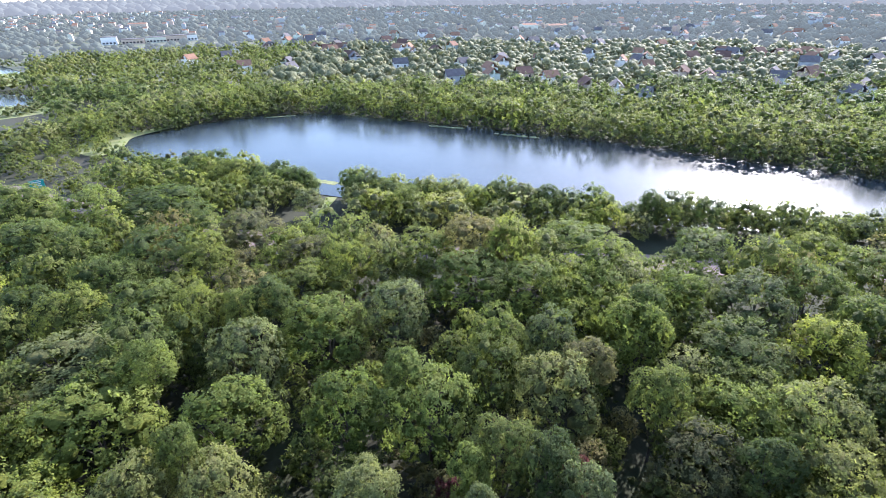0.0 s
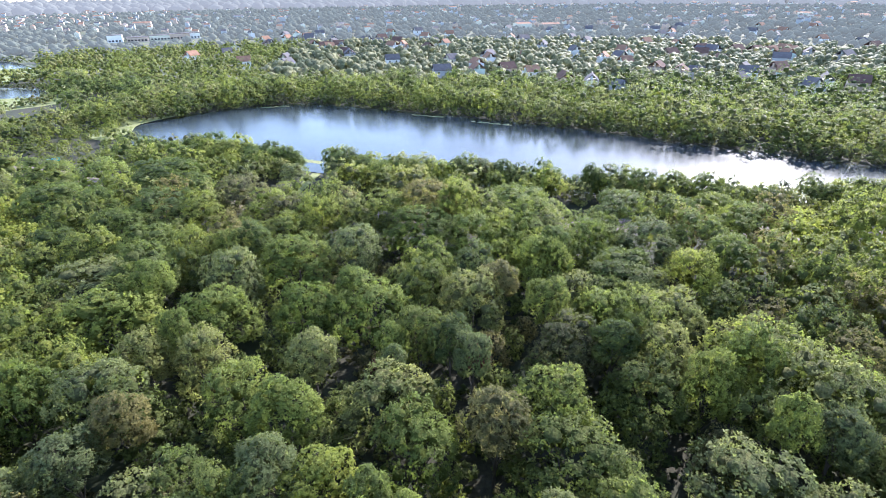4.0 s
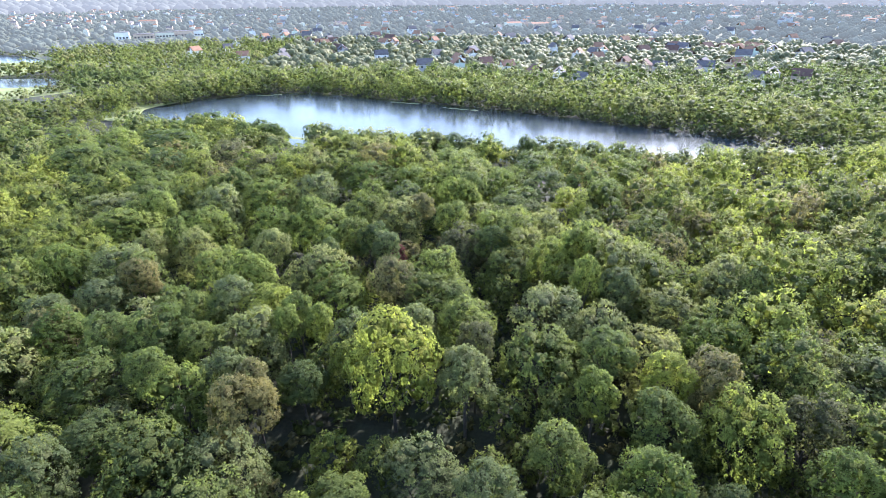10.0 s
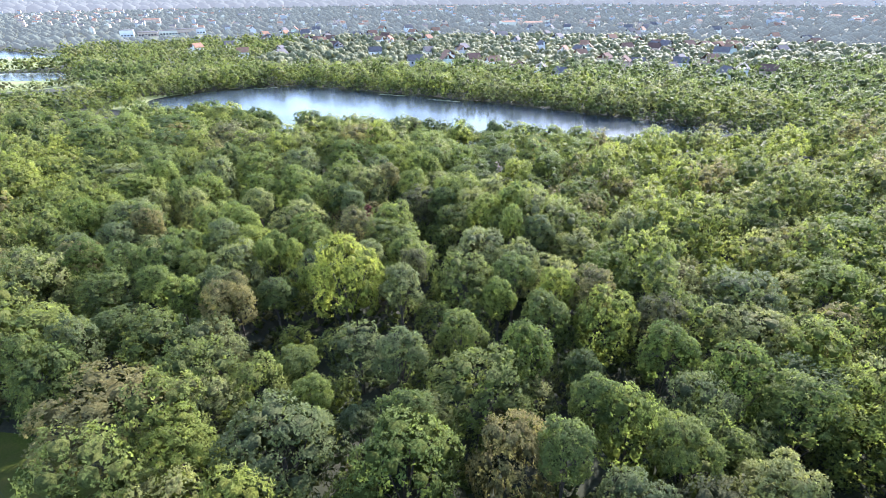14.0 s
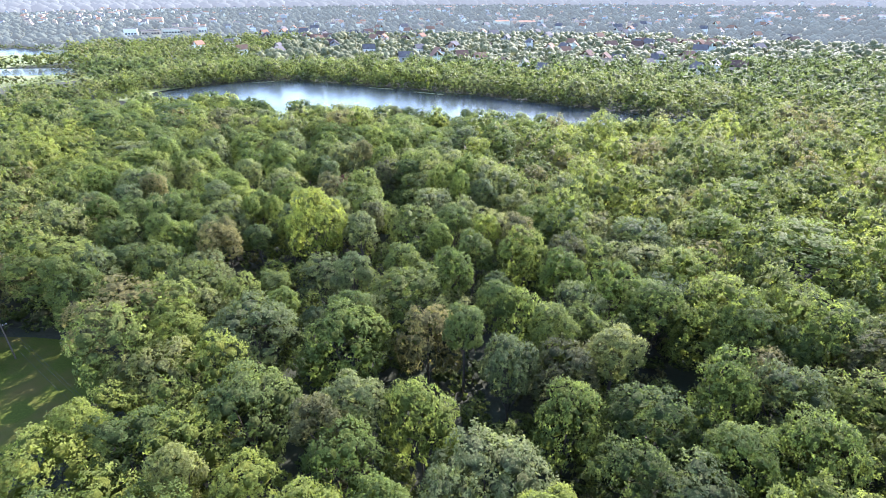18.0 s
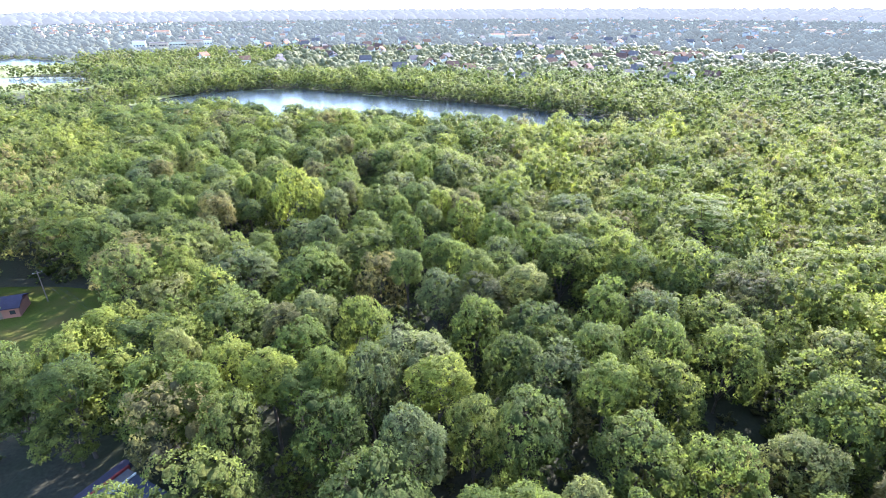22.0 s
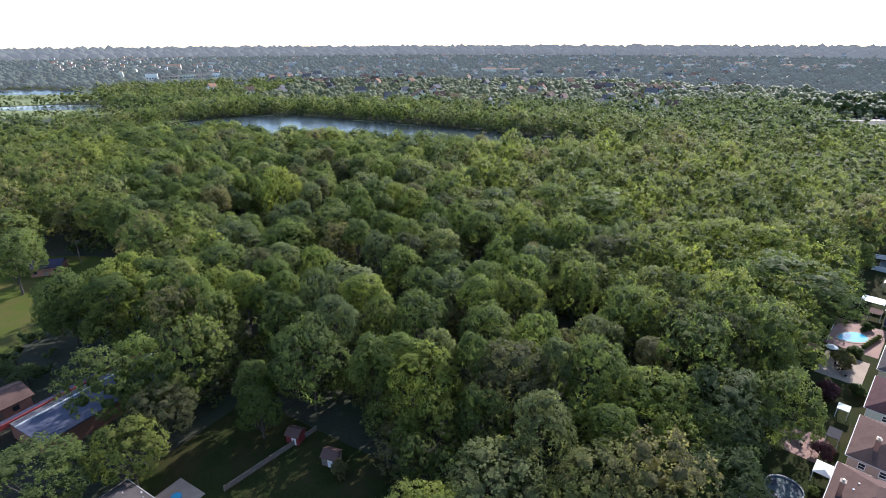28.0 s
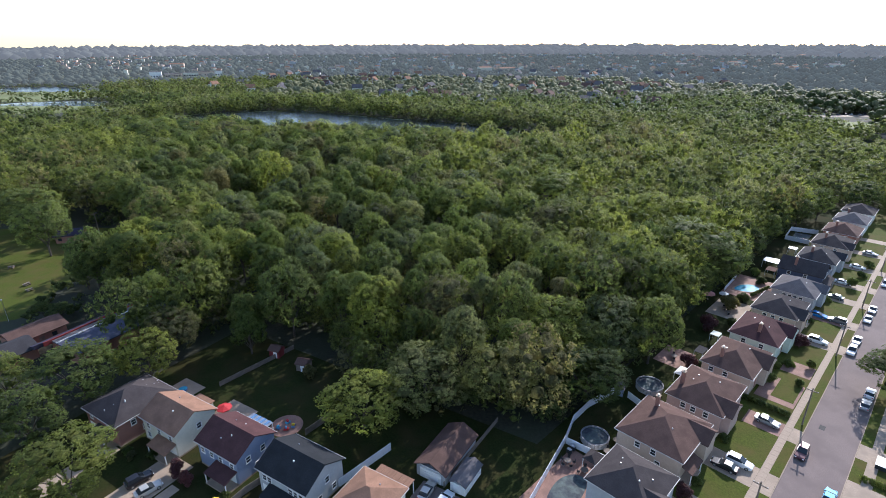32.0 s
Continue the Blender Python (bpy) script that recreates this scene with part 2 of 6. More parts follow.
def rounded(points, steps=5):
    """A smooth closed outline through a few corners."""
    out, n = [], len(points)
    for i in range(n):
        p0, p1, p2, p3 = (Vector(points[(i + k - 1) % n]) for k in range(4))
        for j in range(steps):
            t = j / steps
            out.append(tuple(0.5 * ((2 * p1) + (p2 - p0) * t + (2 * p0 - 5 * p1 + 4 * p2 - p3) * t * t + (3 * p1 - p0 - 3 * p2 + p3) * t ** 3)))
    return out


def inside(x, y, poly):
    """Which of the points x, y lie in the outline."""
    x, y = np.asarray(x, float), np.asarray(y, float)
    hit = np.zeros(x.shape, bool)
    for (x0, y0), (x1, y1) in zip(poly, poly[1:] + poly[:1]):
        if y0 != y1:
            hit ^= ((y0 > y) != (y1 > y)) & (x < (x1 - x0) * (y - y0) / (y1 - y0) + x0)
    return hit


def near_line(x, y, line, width):
    """Which of the points lie within width of a run of straight pieces."""
    x, y = np.asarray(x, float), np.asarray(y, float)
    hit = np.zeros(x.shape, bool)
    for (x0, y0), (x1, y1) in zip(line, line[1:]):
        l2 = (x1 - x0) ** 2 + (y1 - y0) ** 2
        t = np.clip(((x - x0) * (x1 - x0) + (y - y0) * (y1 - y0)) / l2, 0, 1)
        hit |= (x - x0 - t * (x1 - x0)) ** 2 + (y - y0 - t * (y1 - y0)) ** 2 < width * width
    return hit


# ---- the plan ----
STREET = pose(164, -162, 0, 0, 0, 47.2)      # x runs along the kerb, y from the kerb to the houses
ROW = pose(55, -150, 0, 0, 0, -29)           # x runs along the row of houses, y to their back yards
LAKE = rounded([(-172, 262), (-183, 298), (-145, 342), (-94, 362), (-31, 340), (37, 307), (94, 277), (139, 247), (190, 214), (236, 190), (238, 176), (205, 164),
                (132, 160), (70, 172), (0, 190), (-46, 202), (-85, 222), (-132, 242)])
POND = rounded([(-298, 392), (-304, 356), (-370, 335), (-470, 350), (-450, 430), (-350, 445)])
INLET = rounded([(-425, 585), (-432, 530), (-520, 510), (-640, 570), (-610, 660), (-490, 630)])
PARKWAY = [(-420, 250), (-300, 232), (-185, 212), (-125, 180), (-82, 165), (-18, 150), (61, 141), (130, 131), (190, 123), (260, 122), (340, 140), (520, 200)]
LAWN = rounded([(-110, -40), (-60, -30), (-27, -31), (-5, -47), (-15, -62), (-17, -88), (-16, -106), (-60, -112), (-120, -90)])
DRIVE = [(-60, -100), (-10, -112), (26, -92), (34, -100), (24, -132), (10, -140), (-60, -140)]
YARDS = [(20, -138), (34, -122), (46, -106), (74, -110), (84, -126), (84, -142), (100, -144), (116, -140), (126, -146), (128, -150), (150, -190), (40, -200), (-40, -200), (-20, -150)]


def street(x, y):
    """World points in the street's own metres."""
    i = STREET.inverted()
    return i[0][0] * x + i[0][1] * y + i[0][3], i[1][0] * x + i[1][1] * y + i[1][3]


# ---- ground, water, roads ----
def lines(lo, hi, fine, edge):
    a = list(np.arange(lo, hi + 1, fine))
    step, b, c = fine * 1.6, [], []
    v = hi
    while v < edge:
        v, step = min(edge, v + step), step * 1.6
        b.append(v)
    v, step = lo, fine * 1.6
    while v > -edge:
        v, step = max(-edge, v - step), step * 1.6
        c.append(v)
    return np.array(c[::-1] + a + b)


gx, gy = lines(-560, 340, 6, 4900), lines(-260, 620, 6, 4900)
X, Y = np.meshgrid(gx, gy)
wet = inside(X, Y, LAKE) | inside(X, Y, POND) | inside(X, Y, INLET)
deep = np.where(wet, -1.2, 0.0)
for _ in range(2):
    deep = (deep + np.roll(deep, 1, 0) + np.roll(deep, -1, 0) + np.roll(deep, 1, 1) + np.roll(deep, -1, 1)) / 5
nx, ny = len(gx), len(gy)
quads = [(j * nx + i, j * nx + i + 1, (j + 1) * nx + i + 1, (j + 1) * nx + i) for j in range(ny - 1) for i in range(nx - 1)]
tagged(obj("ground", np.stack([X, Y, deep], -1).reshape(-1, 3), quads, SOIL), "dark leaf-littered ground under the woods", "ground", kind="structure")


def sheet(name, outline, z, material, label, category="ground"):
    bm = bmesh.new()
    f = bm.faces.new([bm.verts.new((x, y, z)) for x, y in outline])
    bmesh.ops.triangulate(bm, faces=[f])
    ob = part(name, bm, material, None, label)
    return tagged(ob, "", category, kind="structure")


sheet("lake_water", rounded([(1.0 * x, y) for x, y in LAKE[::5]], 8), -0.35, WATER, "calm blue-grey lake with sun glitter between wooded banks", "water")
sheet("pond_water", POND, -0.35, WATER, "pale still pond beyond the trees", "water")
sheet("upper_pond_water", INLET, -0.35, WATER, "pale upper pond between wooded banks", "water")


def band(name, line, width, z, material, label, category="road"):
    vs, fs = [], []
    for i, (x, y) in enumerate(line):
        a, b = Vector(line[max(i - 1, 0)]), Vector(line[min(i + 1, len(line) - 1)])
        d = (b - a).normalized()
        for side in (-0.5, 0.5):
            for h in (z - 0.25, z):
                vs.append((x - d.y * width * side, y + d.x * width * side, h))
    for i in range(len(line) - 1):
        k = 4 * i
        fs += [(k + 1, k + 3, k + 7, k + 5), (k, k + 1, k + 5, k + 4), (k + 3, k + 2, k + 6, k + 7)]
    return tagged(obj(name, vs, fs, material), label, category, kind="structure")


band("parkway_road", PARKWAY, 11, 0.05, ASPHALT, "grey asphalt parkway between the woods and the lake")
SUBURB = surface("suburb_ground", (0.115, 0.13, 0.085), 0.95, 0.25, 0.035, 0.3, 0.2, spec=0.1, second=(0.16, 0.155, 0.135))
sheet("suburb_ground", [(-330, 480), (-150, 452), (60, 455), (200, 400), (330, 352), (470, 345), (760, 420), (2100, 2300), (-2000, 2300), (-700, 800)], 0.03, SUBURB, "lawns, streets and yards between far suburban houses")
sheet("lawn", LAWN, 0.03, GRASS, "sunlit mown lawn at the edge of the woods", "grass")

# ---- trees ----
rng = np.random.default_rng(7)


def ico(level):
    bm = bmesh.new()
    bmesh.ops.create_icosphere(bm, subdivisions=level, radius=1.0)
    v = np.array([tuple(p.co) for p in bm.verts])
    f = np.array([[q.index for q in p.verts] for p in bm.faces])
    bm.free()
    return v, f


ICO1, ICO2 = ico(1), ico(2)
OCTA = (np.array([(1, 0, 0), (-1, 0, 0), (0, 1, 0), (0, -1, 0), (0, 0, 1), (0, 0, -1)], float),
        np.array([(0, 2, 4), (2, 1, 4), (1, 3, 4), (3, 0, 4), (2, 0, 5), (1, 2, 5), (3, 1, 5), (0, 3, 5)]))


def unit(a):
    return a / np.maximum(np.linalg.norm(a, axis=-1, keepdims=True), 1e-9)


def crown_mesh(seed, radius, height, base, lobes, leaves, leaf, hull=OCTA, flat=0.9, fill=0.66, soft=0.5):
    """Verts and triangles of a crown: lumpy lobes on a dome, covered with sprigs of leaves. base: height of the crown's underside."""
    r = np.random.default_rng(seed)
    tall = height - base
    cen, rad = [], []
    for k in range(lobes):
        if k == 0:
            c, q = np.array([0, 0, base + tall * 0.5]), radius * 0.5
        else:
            a, f = k * 2.39996 + r.uniform(-0.5, 0.5), math.sqrt((k + r.uniform(-0.4, 0.4)) / lobes)
            ring = radius * 0.7 * f * r.uniform(0.85, 1.08)
            q = radius * r.uniform(0.26, 0.42)
            c = np.array([ring * math.cos(a), ring * math.sin(a), height - q * flat - tall * (0.55 * f * f + r.uniform(0.0, 0.16))])
        cen.append(c), rad.append(q)
    cen, rad = np.array(cen), np.array(rad)
    squash = np.array([1, 1, flat])
    V, F, N, n = [], [], [], 0
    mid = np.array([0, 0, base + tall * 0.35])
    for c, q in zip(cen, rad):
        lump = 1 + 0.14 * np.sin(hull[0] @ r.normal(size=(3,)) * 3 + r.uniform(0, 6)) + r.uniform(-0.08, 0.08, len(hull[0]))
        V.append(c + hull[0] * lump[:, None] * q * fill * squash)
        N.append(unit(hull[0] + 0.35 * unit(V[-1] - mid)))
        F.append(hull[1] + n)
        n += len(hull[0])
    if leaves:
        per = 6
        m = leaves // per
        pick = r.choice(lobes, m * 3, p=rad ** 2 / (rad ** 2).sum())
        d = unit(r.normal(size=(m * 3, 3)) + [0, 0, 0.35])
        p = cen[pick] + d * rad[pick, None] * squash * r.uniform(0.86, 1.1, (m * 3, 1))
        dist = np.linalg.norm((p[:, None] - cen[None]) / squash, axis=2) / rad[None]
        dist[np.arange(len(p)), pick] = 9
        keep = np.where(dist.min(1) > 0.93)[0][:m]
        p, d = p[keep], d[keep]
        p, d = np.repeat(p, per, 0), np.repeat(d, per, 0)
        face = unit(d + [0, 0, 0.35] + r.normal(size=p.shape) * 0.55)
        side = unit(np.cross(face, r.normal(size=p.shape)))
        way = unit(np.cross(side, face) + d * 0.45)
        size = leaf * r.uniform(0.65, 1.35, (len(p), 1))
        root = p + r.normal(size=p.shape) * leaf * 0.35
        tri = np.stack([root - side * size * 0.4, root + side * size * 0.4, root + way * size * 1.2], 1)
        out = unit(d + 0.35 * unit(p - mid))
        back = (np.cross(tri[:, 1] - tri[:, 0], tri[:, 2] - tri[:, 0]) * out).sum(1) < 0
        tri[back] = tri[back][:, [1, 0, 2]]
        real = unit(np.cross(tri[:, 1] - tri[:, 0], tri[:, 2] - tri[:, 0]))
        tri = tri.reshape(-1, 3)
        V.append(tri)
        N.append(np.repeat(unit(soft * out + (1 - soft) * real), 3, 0))
        F.append(np.arange(len(tri)).reshape(-1, 3) + n)
    return np.concatenate(V), np.concatenate(F), np.concatenate(N)


def dome_mesh(seed, radius, height, base, lobes, leaves, leaf, flat=0.9, soft=0.75, rough=0.12, hull=None, fill=0.52):
    """A rounded crown: lobes bulging out of a dome, each a lumpy cap with small sprigs of leaves on it."""
    r = np.random.default_rng(seed)
    tall = height - base
    drop = min(0.6 * tall, radius * 1.45)
    mid = np.array([0, 0, height - drop])
    k = np.arange(lobes)
    up = 1 - (k + 0.5) / lobes * 1.42 + r.uniform(-0.05, 0.05, lobes)
    turn = k * 2.39996 + r.uniform(-0.35, 0.35, lobes)
    ring = np.sqrt(np.maximum(0, 1 - up * up))
    way = np.stack([ring * np.cos(turn), ring * np.sin(turn), up], 1)
    rad = radius * r.uniform(0.3, 0.5, lobes) * (11 / lobes) ** 0.33
    cen = mid + way * np.array([radius, radius, drop]) * 0.68 * r.uniform(0.84, 1.12, (lobes, 1)) * np.array([1, 1, 0.97])
    V, F, N, n = [], [], [], 0
    hv, hf = hull or ICO1
    centre = hv[hf].mean(1)
    for c, q, w in zip(cen, rad, way):
        f = hf[centre @ unit(w + [0, 0, 0.25]) > -0.2]
        used, f = np.unique(f, return_inverse=True)
        d = hv[used]
        lump = 1 + r.uniform(-rough, rough, len(d)) + 0.1 * np.sin(d @ r.normal(size=3) * 4 + r.uniform(0, 6))
        v = c + d * lump[:, None] * q * fill * np.array([1, 1, flat])
        V.append(v)
        N.append(unit(0.6 * d + 0.4 * unit(v - mid) + r.normal(size=d.shape) * 0.2))
        F.append(f.reshape(-1, 3) + n)
        n += len(d)
    if leaves:
        per = 8
        m = leaves // per
        pick = r.choice(lobes, m * 4, p=rad ** 2 / (rad ** 2).sum())
        d = unit(r.normal(size=(m * 4, 3)) + 0.8 * way[pick])
        p = cen[pick] + d * rad[pick, None] * [1, 1, flat] * r.uniform(0.92, 1.04, (m * 4, 1)) * (1 + 0.16 * r.random((m * 4, 1)) ** 2)
        dist = np.linalg.norm(p[:, None] - cen[None], axis=2) / rad[None]
        dist[np.arange(len(p)), pick] = 9
        keep = np.where(dist.min(1) > 0.9)[0][:m]
        p, d = np.repeat(p[keep], per, 0), np.repeat(d[keep], per, 0)
        face = unit(d + [0, 0, 0.35] + r.normal(size=p.shape) * 0.5)
        side = unit(np.cross(face, r.normal(size=p.shape)))
        lie = unit(np.cross(side, face) + d * 0.3)
        size = leaf * r.uniform(0.65, 1.35, (len(p), 1))
        root = p + (r.normal(size=p.shape) + 0.2 * d) * leaf * 0.6
        tri = np.stack([root - side * size * 0.45, root + side * size * 0.45, root + lie * size], 1)
        out = unit(0.42 * d + 0.58 * unit(p - mid))
        back = (np.cross(tri[:, 1] - tri[:, 0], tri[:, 2] - tri[:, 0]) * out).sum(1) < 0
        tri[back] = tri[back][:, [1, 0, 2]]
        real = unit(np.cross(tri[:, 1] - tri[:, 0], tri[:, 2] - tri[:, 0]))
        tri = tri.reshape(-1, 3)
        V.append(tri)
        N.append(np.repeat(unit(soft * out + (1 - soft) * real), 3, 0))
        F.append(np.arange(len(tri)).reshape(-1, 3) + n)
    return np.concatenate(V), np.concatenate(F), np.concatenate(N)


def quick(name, V, F, mats, ids=None, normals=None):
    me = bpy.data.meshes.new(name)
    me.vertices.add(len(V))
    me.vertices.foreach_set("co", np.ascontiguousarray(V, dtype=np.float32).ravel())
    me.loops.add(F.size)
    me.loops.foreach_set("vertex_index", F.astype(np.int32).ravel())
    me.polygons.add(len(F))
    me.polygons.foreach_set("loop_start", np.arange(0, F.size, 3, dtype=np.int32))
    for m in mats:
        me.materials.append(m)
    if ids is not None:
        me.polygons.foreach_set("material_index", ids.astype(np.int32))
    me.polygons.foreach_set("use_smooth", np.ones(len(F), bool))
    me.update(calc_edges=True)
    if normals is not None:
        me.normals_split_custom_set_from_vertices(normals.astype(np.float32))
    return me


def inner_faces(F):
    """How many of a crown's faces belong to its leafy core, which come before the single leaves."""
    single = (F[:, 1] == F[:, 0] + 1) & (F[:, 2] == F[:, 0] + 2)
    rest = np.where(~single)[0]
    return int(rest[-1]) + 1 if len(rest) else 0


def trunk_mesh(seed, height, base, radius, thick):
    r = np.random.default_rng(seed)
    bm = bmesh.new()
    lean = Vector((r.uniform(-0.4, 0.4), r.uniform(-0.4, 0.4), base + (height - base) * 0.35))
    tube(bm, (0, 0, -0.3), (lean.x * 0.5, lean.y * 0.5, base * 0.8), thick, thick * 0.75, 7)
    tube(bm, (lean.x * 0.5, lean.y * 0.5, base * 0.8), lean, thick * 0.75, thick * 0.45, 7)
    for k in range(5):
        a = k * 2.4 + r.uniform(0, 1)
        tube(bm, (lean.x * 0.6, lean.y * 0.6, base * r.uniform(0.7, 1.15)),
             (math.cos(a) * radius * 0.65, math.sin(a) * radius * 0.65, base + (height - base) * r.uniform(0.35, 0.7)), thick * 0.4, thick * 0.1, 5)
    me = bpy.data.meshes.new("trunk")
    bm.to_mesh(me)
    bm.free()
    me.materials.append(BARK)
    return me


KINDS = {  # leaf colour, radius, height, base, lobes, leaf size, flatness
    "broad": (6.2, 18.0, 3.0, 17, 0.27, 0.85),
    "tall": (5.0, 20.0, 3.5, 17, 0.25, 1.05),
    "small": (4.0, 13.0, 1.5, 11, 0.23, 0.95),
    "spread": (6.6, 17.0, 3.5, 20, 0.27, 0.82),
    "slim": (4.0, 20.0, 10.0, 13, 0.24, 0.95),
}
WORDS = {"green": "mid-green tree", "bright": "bright yellow-green tree", "grey": "silvery grey-green tree",
         "olive": "olive-brown tree", "dark": "dark green tree", "plum": "dark red-leaved tree"}
PLACE = {"broad": "with a broad domed crown", "tall": "with a tall oval crown", "small": "low and rounded", "spread": "with a wide flat-topped crown", "slim": "with a narrow high crown"}
made_trees = {}


def tree(x, y, colour="green", shape="broad", scale=1.0, where="in dense woods", turn=None, variant=0, tall=None, group="woodland trees"):
    """A tree with its trunk and crown; alike ones share their meshes."""
    turn = rng.uniform(0, 360) if turn is None else turn
    oval = rng.uniform(0.9, 1.14)
    m = pose(x, y, 0, 0, 0, turn) @ Matrix.Diagonal((scale * oval, scale / oval, (scale if tall is None else tall) * rng.uniform(0.93, 1.07), 1))
    key = (colour, shape, variant)
    label = f"{WORDS[colour]} {PLACE[shape]} {where}"
    if key in made_trees:
        own = made_trees[key].scale
        t = copy_thing(made_trees[key], m @ Matrix.Diagonal((1 / own.x, 1 / own.y, 1 / own.z, 1)))
        t["label"] = label
        return t
    radius, height, base, lobes, leaf, flat = KINDS[shape]
    top = thing("tree", m, label, "tree", group)
    mesh_key = ("mesh", shape, variant)
    if mesh_key not in made_trees:
        seed = 31 * variant + len(shape) * 7
        crown = dome_mesh(seed, radius, height, base, lobes + 4, 7200, 1.08 * leaf, flat, 0.66)
        made_trees[mesh_key] = (crown, trunk_mesh(variant, height, base, radius, 0.3))
    (V, F, N), trunk = made_trees[mesh_key]
    new("trunk", trunk).parent = top
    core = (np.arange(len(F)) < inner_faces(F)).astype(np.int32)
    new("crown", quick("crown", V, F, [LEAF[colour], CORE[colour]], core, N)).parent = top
    made_trees[key] = top
    return top


def grid_points(x0, x1, y0, y1, gap, jitter=0.36):
    a, b = np.meshgrid(np.arange(x0, x1, gap), np.arange(y0, y1, gap * 0.9))
    a = a + np.where(np.arange(a.shape[0]) % 2, gap / 2, 0)[:, None]
    a, b = a.ravel(), b.ravel()
    return a + rng.uniform(-jitter, jitter, a.shape) * gap, b + rng.uniform(-jitter, jitter, b.shape) * gap


# treeless stretches, cleared so that the ponds show from the camera
REEDS = [(-228, 296), (-290, 398), (-460, 390), (-480, 290), (-300, 262)]
UPPER_REEDS = [(-390, 500), (-425, 575), (-660, 560), (-640, 440), (-430, 440)]
FIELD = [(412, 205), (432, 315), (440, 336), (545, 336), (540, 310), (490, 290), (470, 215)]


def open_ground(x, y, edge=3.0):
    """Where no woodland tree stands: water, roads, lawns, gardens, gaps for the camera's view."""
    s, d = street(x, y)
    o = inside(x, y, LAKE) | inside(x, y, POND) | inside(x, y, INLET) | near_line(x, y, PARKWAY, 7.5)
    o |= inside(x, y, LAWN) | inside(x, y, DRIVE) | inside(x, y, YARDS)
    o |= (d < 37) & (d > -45) & (s < 212)
    o |= (y < -150) & (x > -60) | inside(x, y, FIELD) | near_line(x, y, [(-50, 160), (-46, 205)], 11) | near_line(x, y, [(6, -93), (30, -108)], 9)
    o |= near_line(x, y, PARKWAY[3:9], 10) | near_line(x, y + 7, PARKWAY[6:10], 9) | inside(x, y, REEDS) | inside(x, y, UPPER_REEDS) | near_line(x, y, [(-560, 830), (-400, 900)], 50)
    return o


def kind_of(x, y, r):
    """Colour and shape of the woodland tree at a place: species stand in loose patches."""
    v = noise.noise(Vector((x * 0.021, y * 0.021, 3.1))) + r.uniform(-0.55, 0.55) + 0.15
    colour = "bright" if v > 0.48 else "green" if v > 0.02 else "grey" if v > -0.12 else "olive" if v > -0.25 else "dark"
    w = r.uniform(0, 1)
    shape = "broad" if w < 0.42 else "tall" if w < 0.66 else "small" if w < 0.82 else "spread"
    return colour, shape


# trees that can be told apart: x, y, the crown's radius and its top, by colour and stretch of the woods
BRIGHT_MIDDLE = [(58, 40, 4.6, 21.5), (-59, 38, 6.3, 21.5), (-12, 34, 4.9, 21.5), (8, 30, 6.9, 21.5), (64, 28, 3.0, 24), (151, 26, 8.6, 21.5), (-4, 20, 4.3, 21.5), (8, 15, 2.7, 21.5), (2, 13, 2.6, 21.5), (-41, 11, 5.3, 21.5), (85, 10, 6.4, 21.5), (32, 10, 3.1, 17), (15, 6, 2.9, 17), (24, 1, 7.6, 27), (132, 1, 7.7, 21.5), (71, -3, 3.6, 21.5), (-11, -4, 5.8, 21.5), (58, -6, 3.1, 21.5)]
BRIGHT_SOUTH = [(108, -60, 5.5, 21.5), (57, -68, 5.7, 21.5), (80, -68, 5.4, 21.5), (5, -73, 3.6, 21.5), (114, -75, 6.1, 21.5), (103, -76, 5.2, 21.5), (47, -78, 6.6, 24), (167, -78, 4.8, 21.5), (4, -81, 7.5, 23), (35, -83, 6.0, 23), (53, -86, 3.5, 21.5), (24, -88, 6.5, 23), (73, -88, 4.5, 21.5), (44, -88, 4.5, 21.5), (49, -89, 4.4, 21.5), (101, -89, 4.3, 21.5), (34, -92, 3.6, 21.5), (113, -105, 5.5, 21.5)]
BRIGHT_CLEARING = [(151, -10, 13.5, 22), (79, -13, 6.3, 21.5), (87, -24, 4.7, 21.5), (61, -24, 4.7, 21.5), (97, -30, 6.3, 21.5), (24, -32, 3.1, 17), (166, -39, 9.6, 21.5), (76, -40, 5.9, 21.5), (179, -43, 9.3, 21.5), (7, -45, 6.4, 21.5), (190, -47, 9.1, 21.5), (41, -48, 7.5, 21.5)]
BRIGHT_NORTH = [(84, 88, 4.5, 21.5), (37, 86, 6.7, 21.5), (71, 80, 6.9, 21.5), (-52, 72, 3.9, 21.5), (-17, 67, 6.5, 21.5), (-3, 67, 7.9, 21.5), (-36, 64, 7.3, 21.5), (-57, 63, 10.0, 21.5), (46, 63, 6.7, 21.5), (3, 51, 2.7, 21.5), (66, 44, 4.9, 24), (-22, 40, 7.0, 21.5)]
BRIGHT_EDGE = [(32, -115, 5.6, 20), (85, -113, 4.3, 21.5), (80, -115, 5.1, 21.5), (90, -119, 6.5, 21.5), (58, -121, 3.4, 13), (133, -123, 7.4, 20), (123, -130, 3.5, 16), (91, -147, 7.7, 13)]
BRIGHT_SHORE = [(-113, 155, 9.9, 21.5), (37, 128, 12.4, 21.5), (6, 111, 9.6, 21.5), (100, 110, 7.4, 21.5), (21, 107, 8.6, 21.5), (35, 103, 7.7, 21.5), (51, 98, 6.1, 21.5), (-25, 90, 8.7, 21.5)]
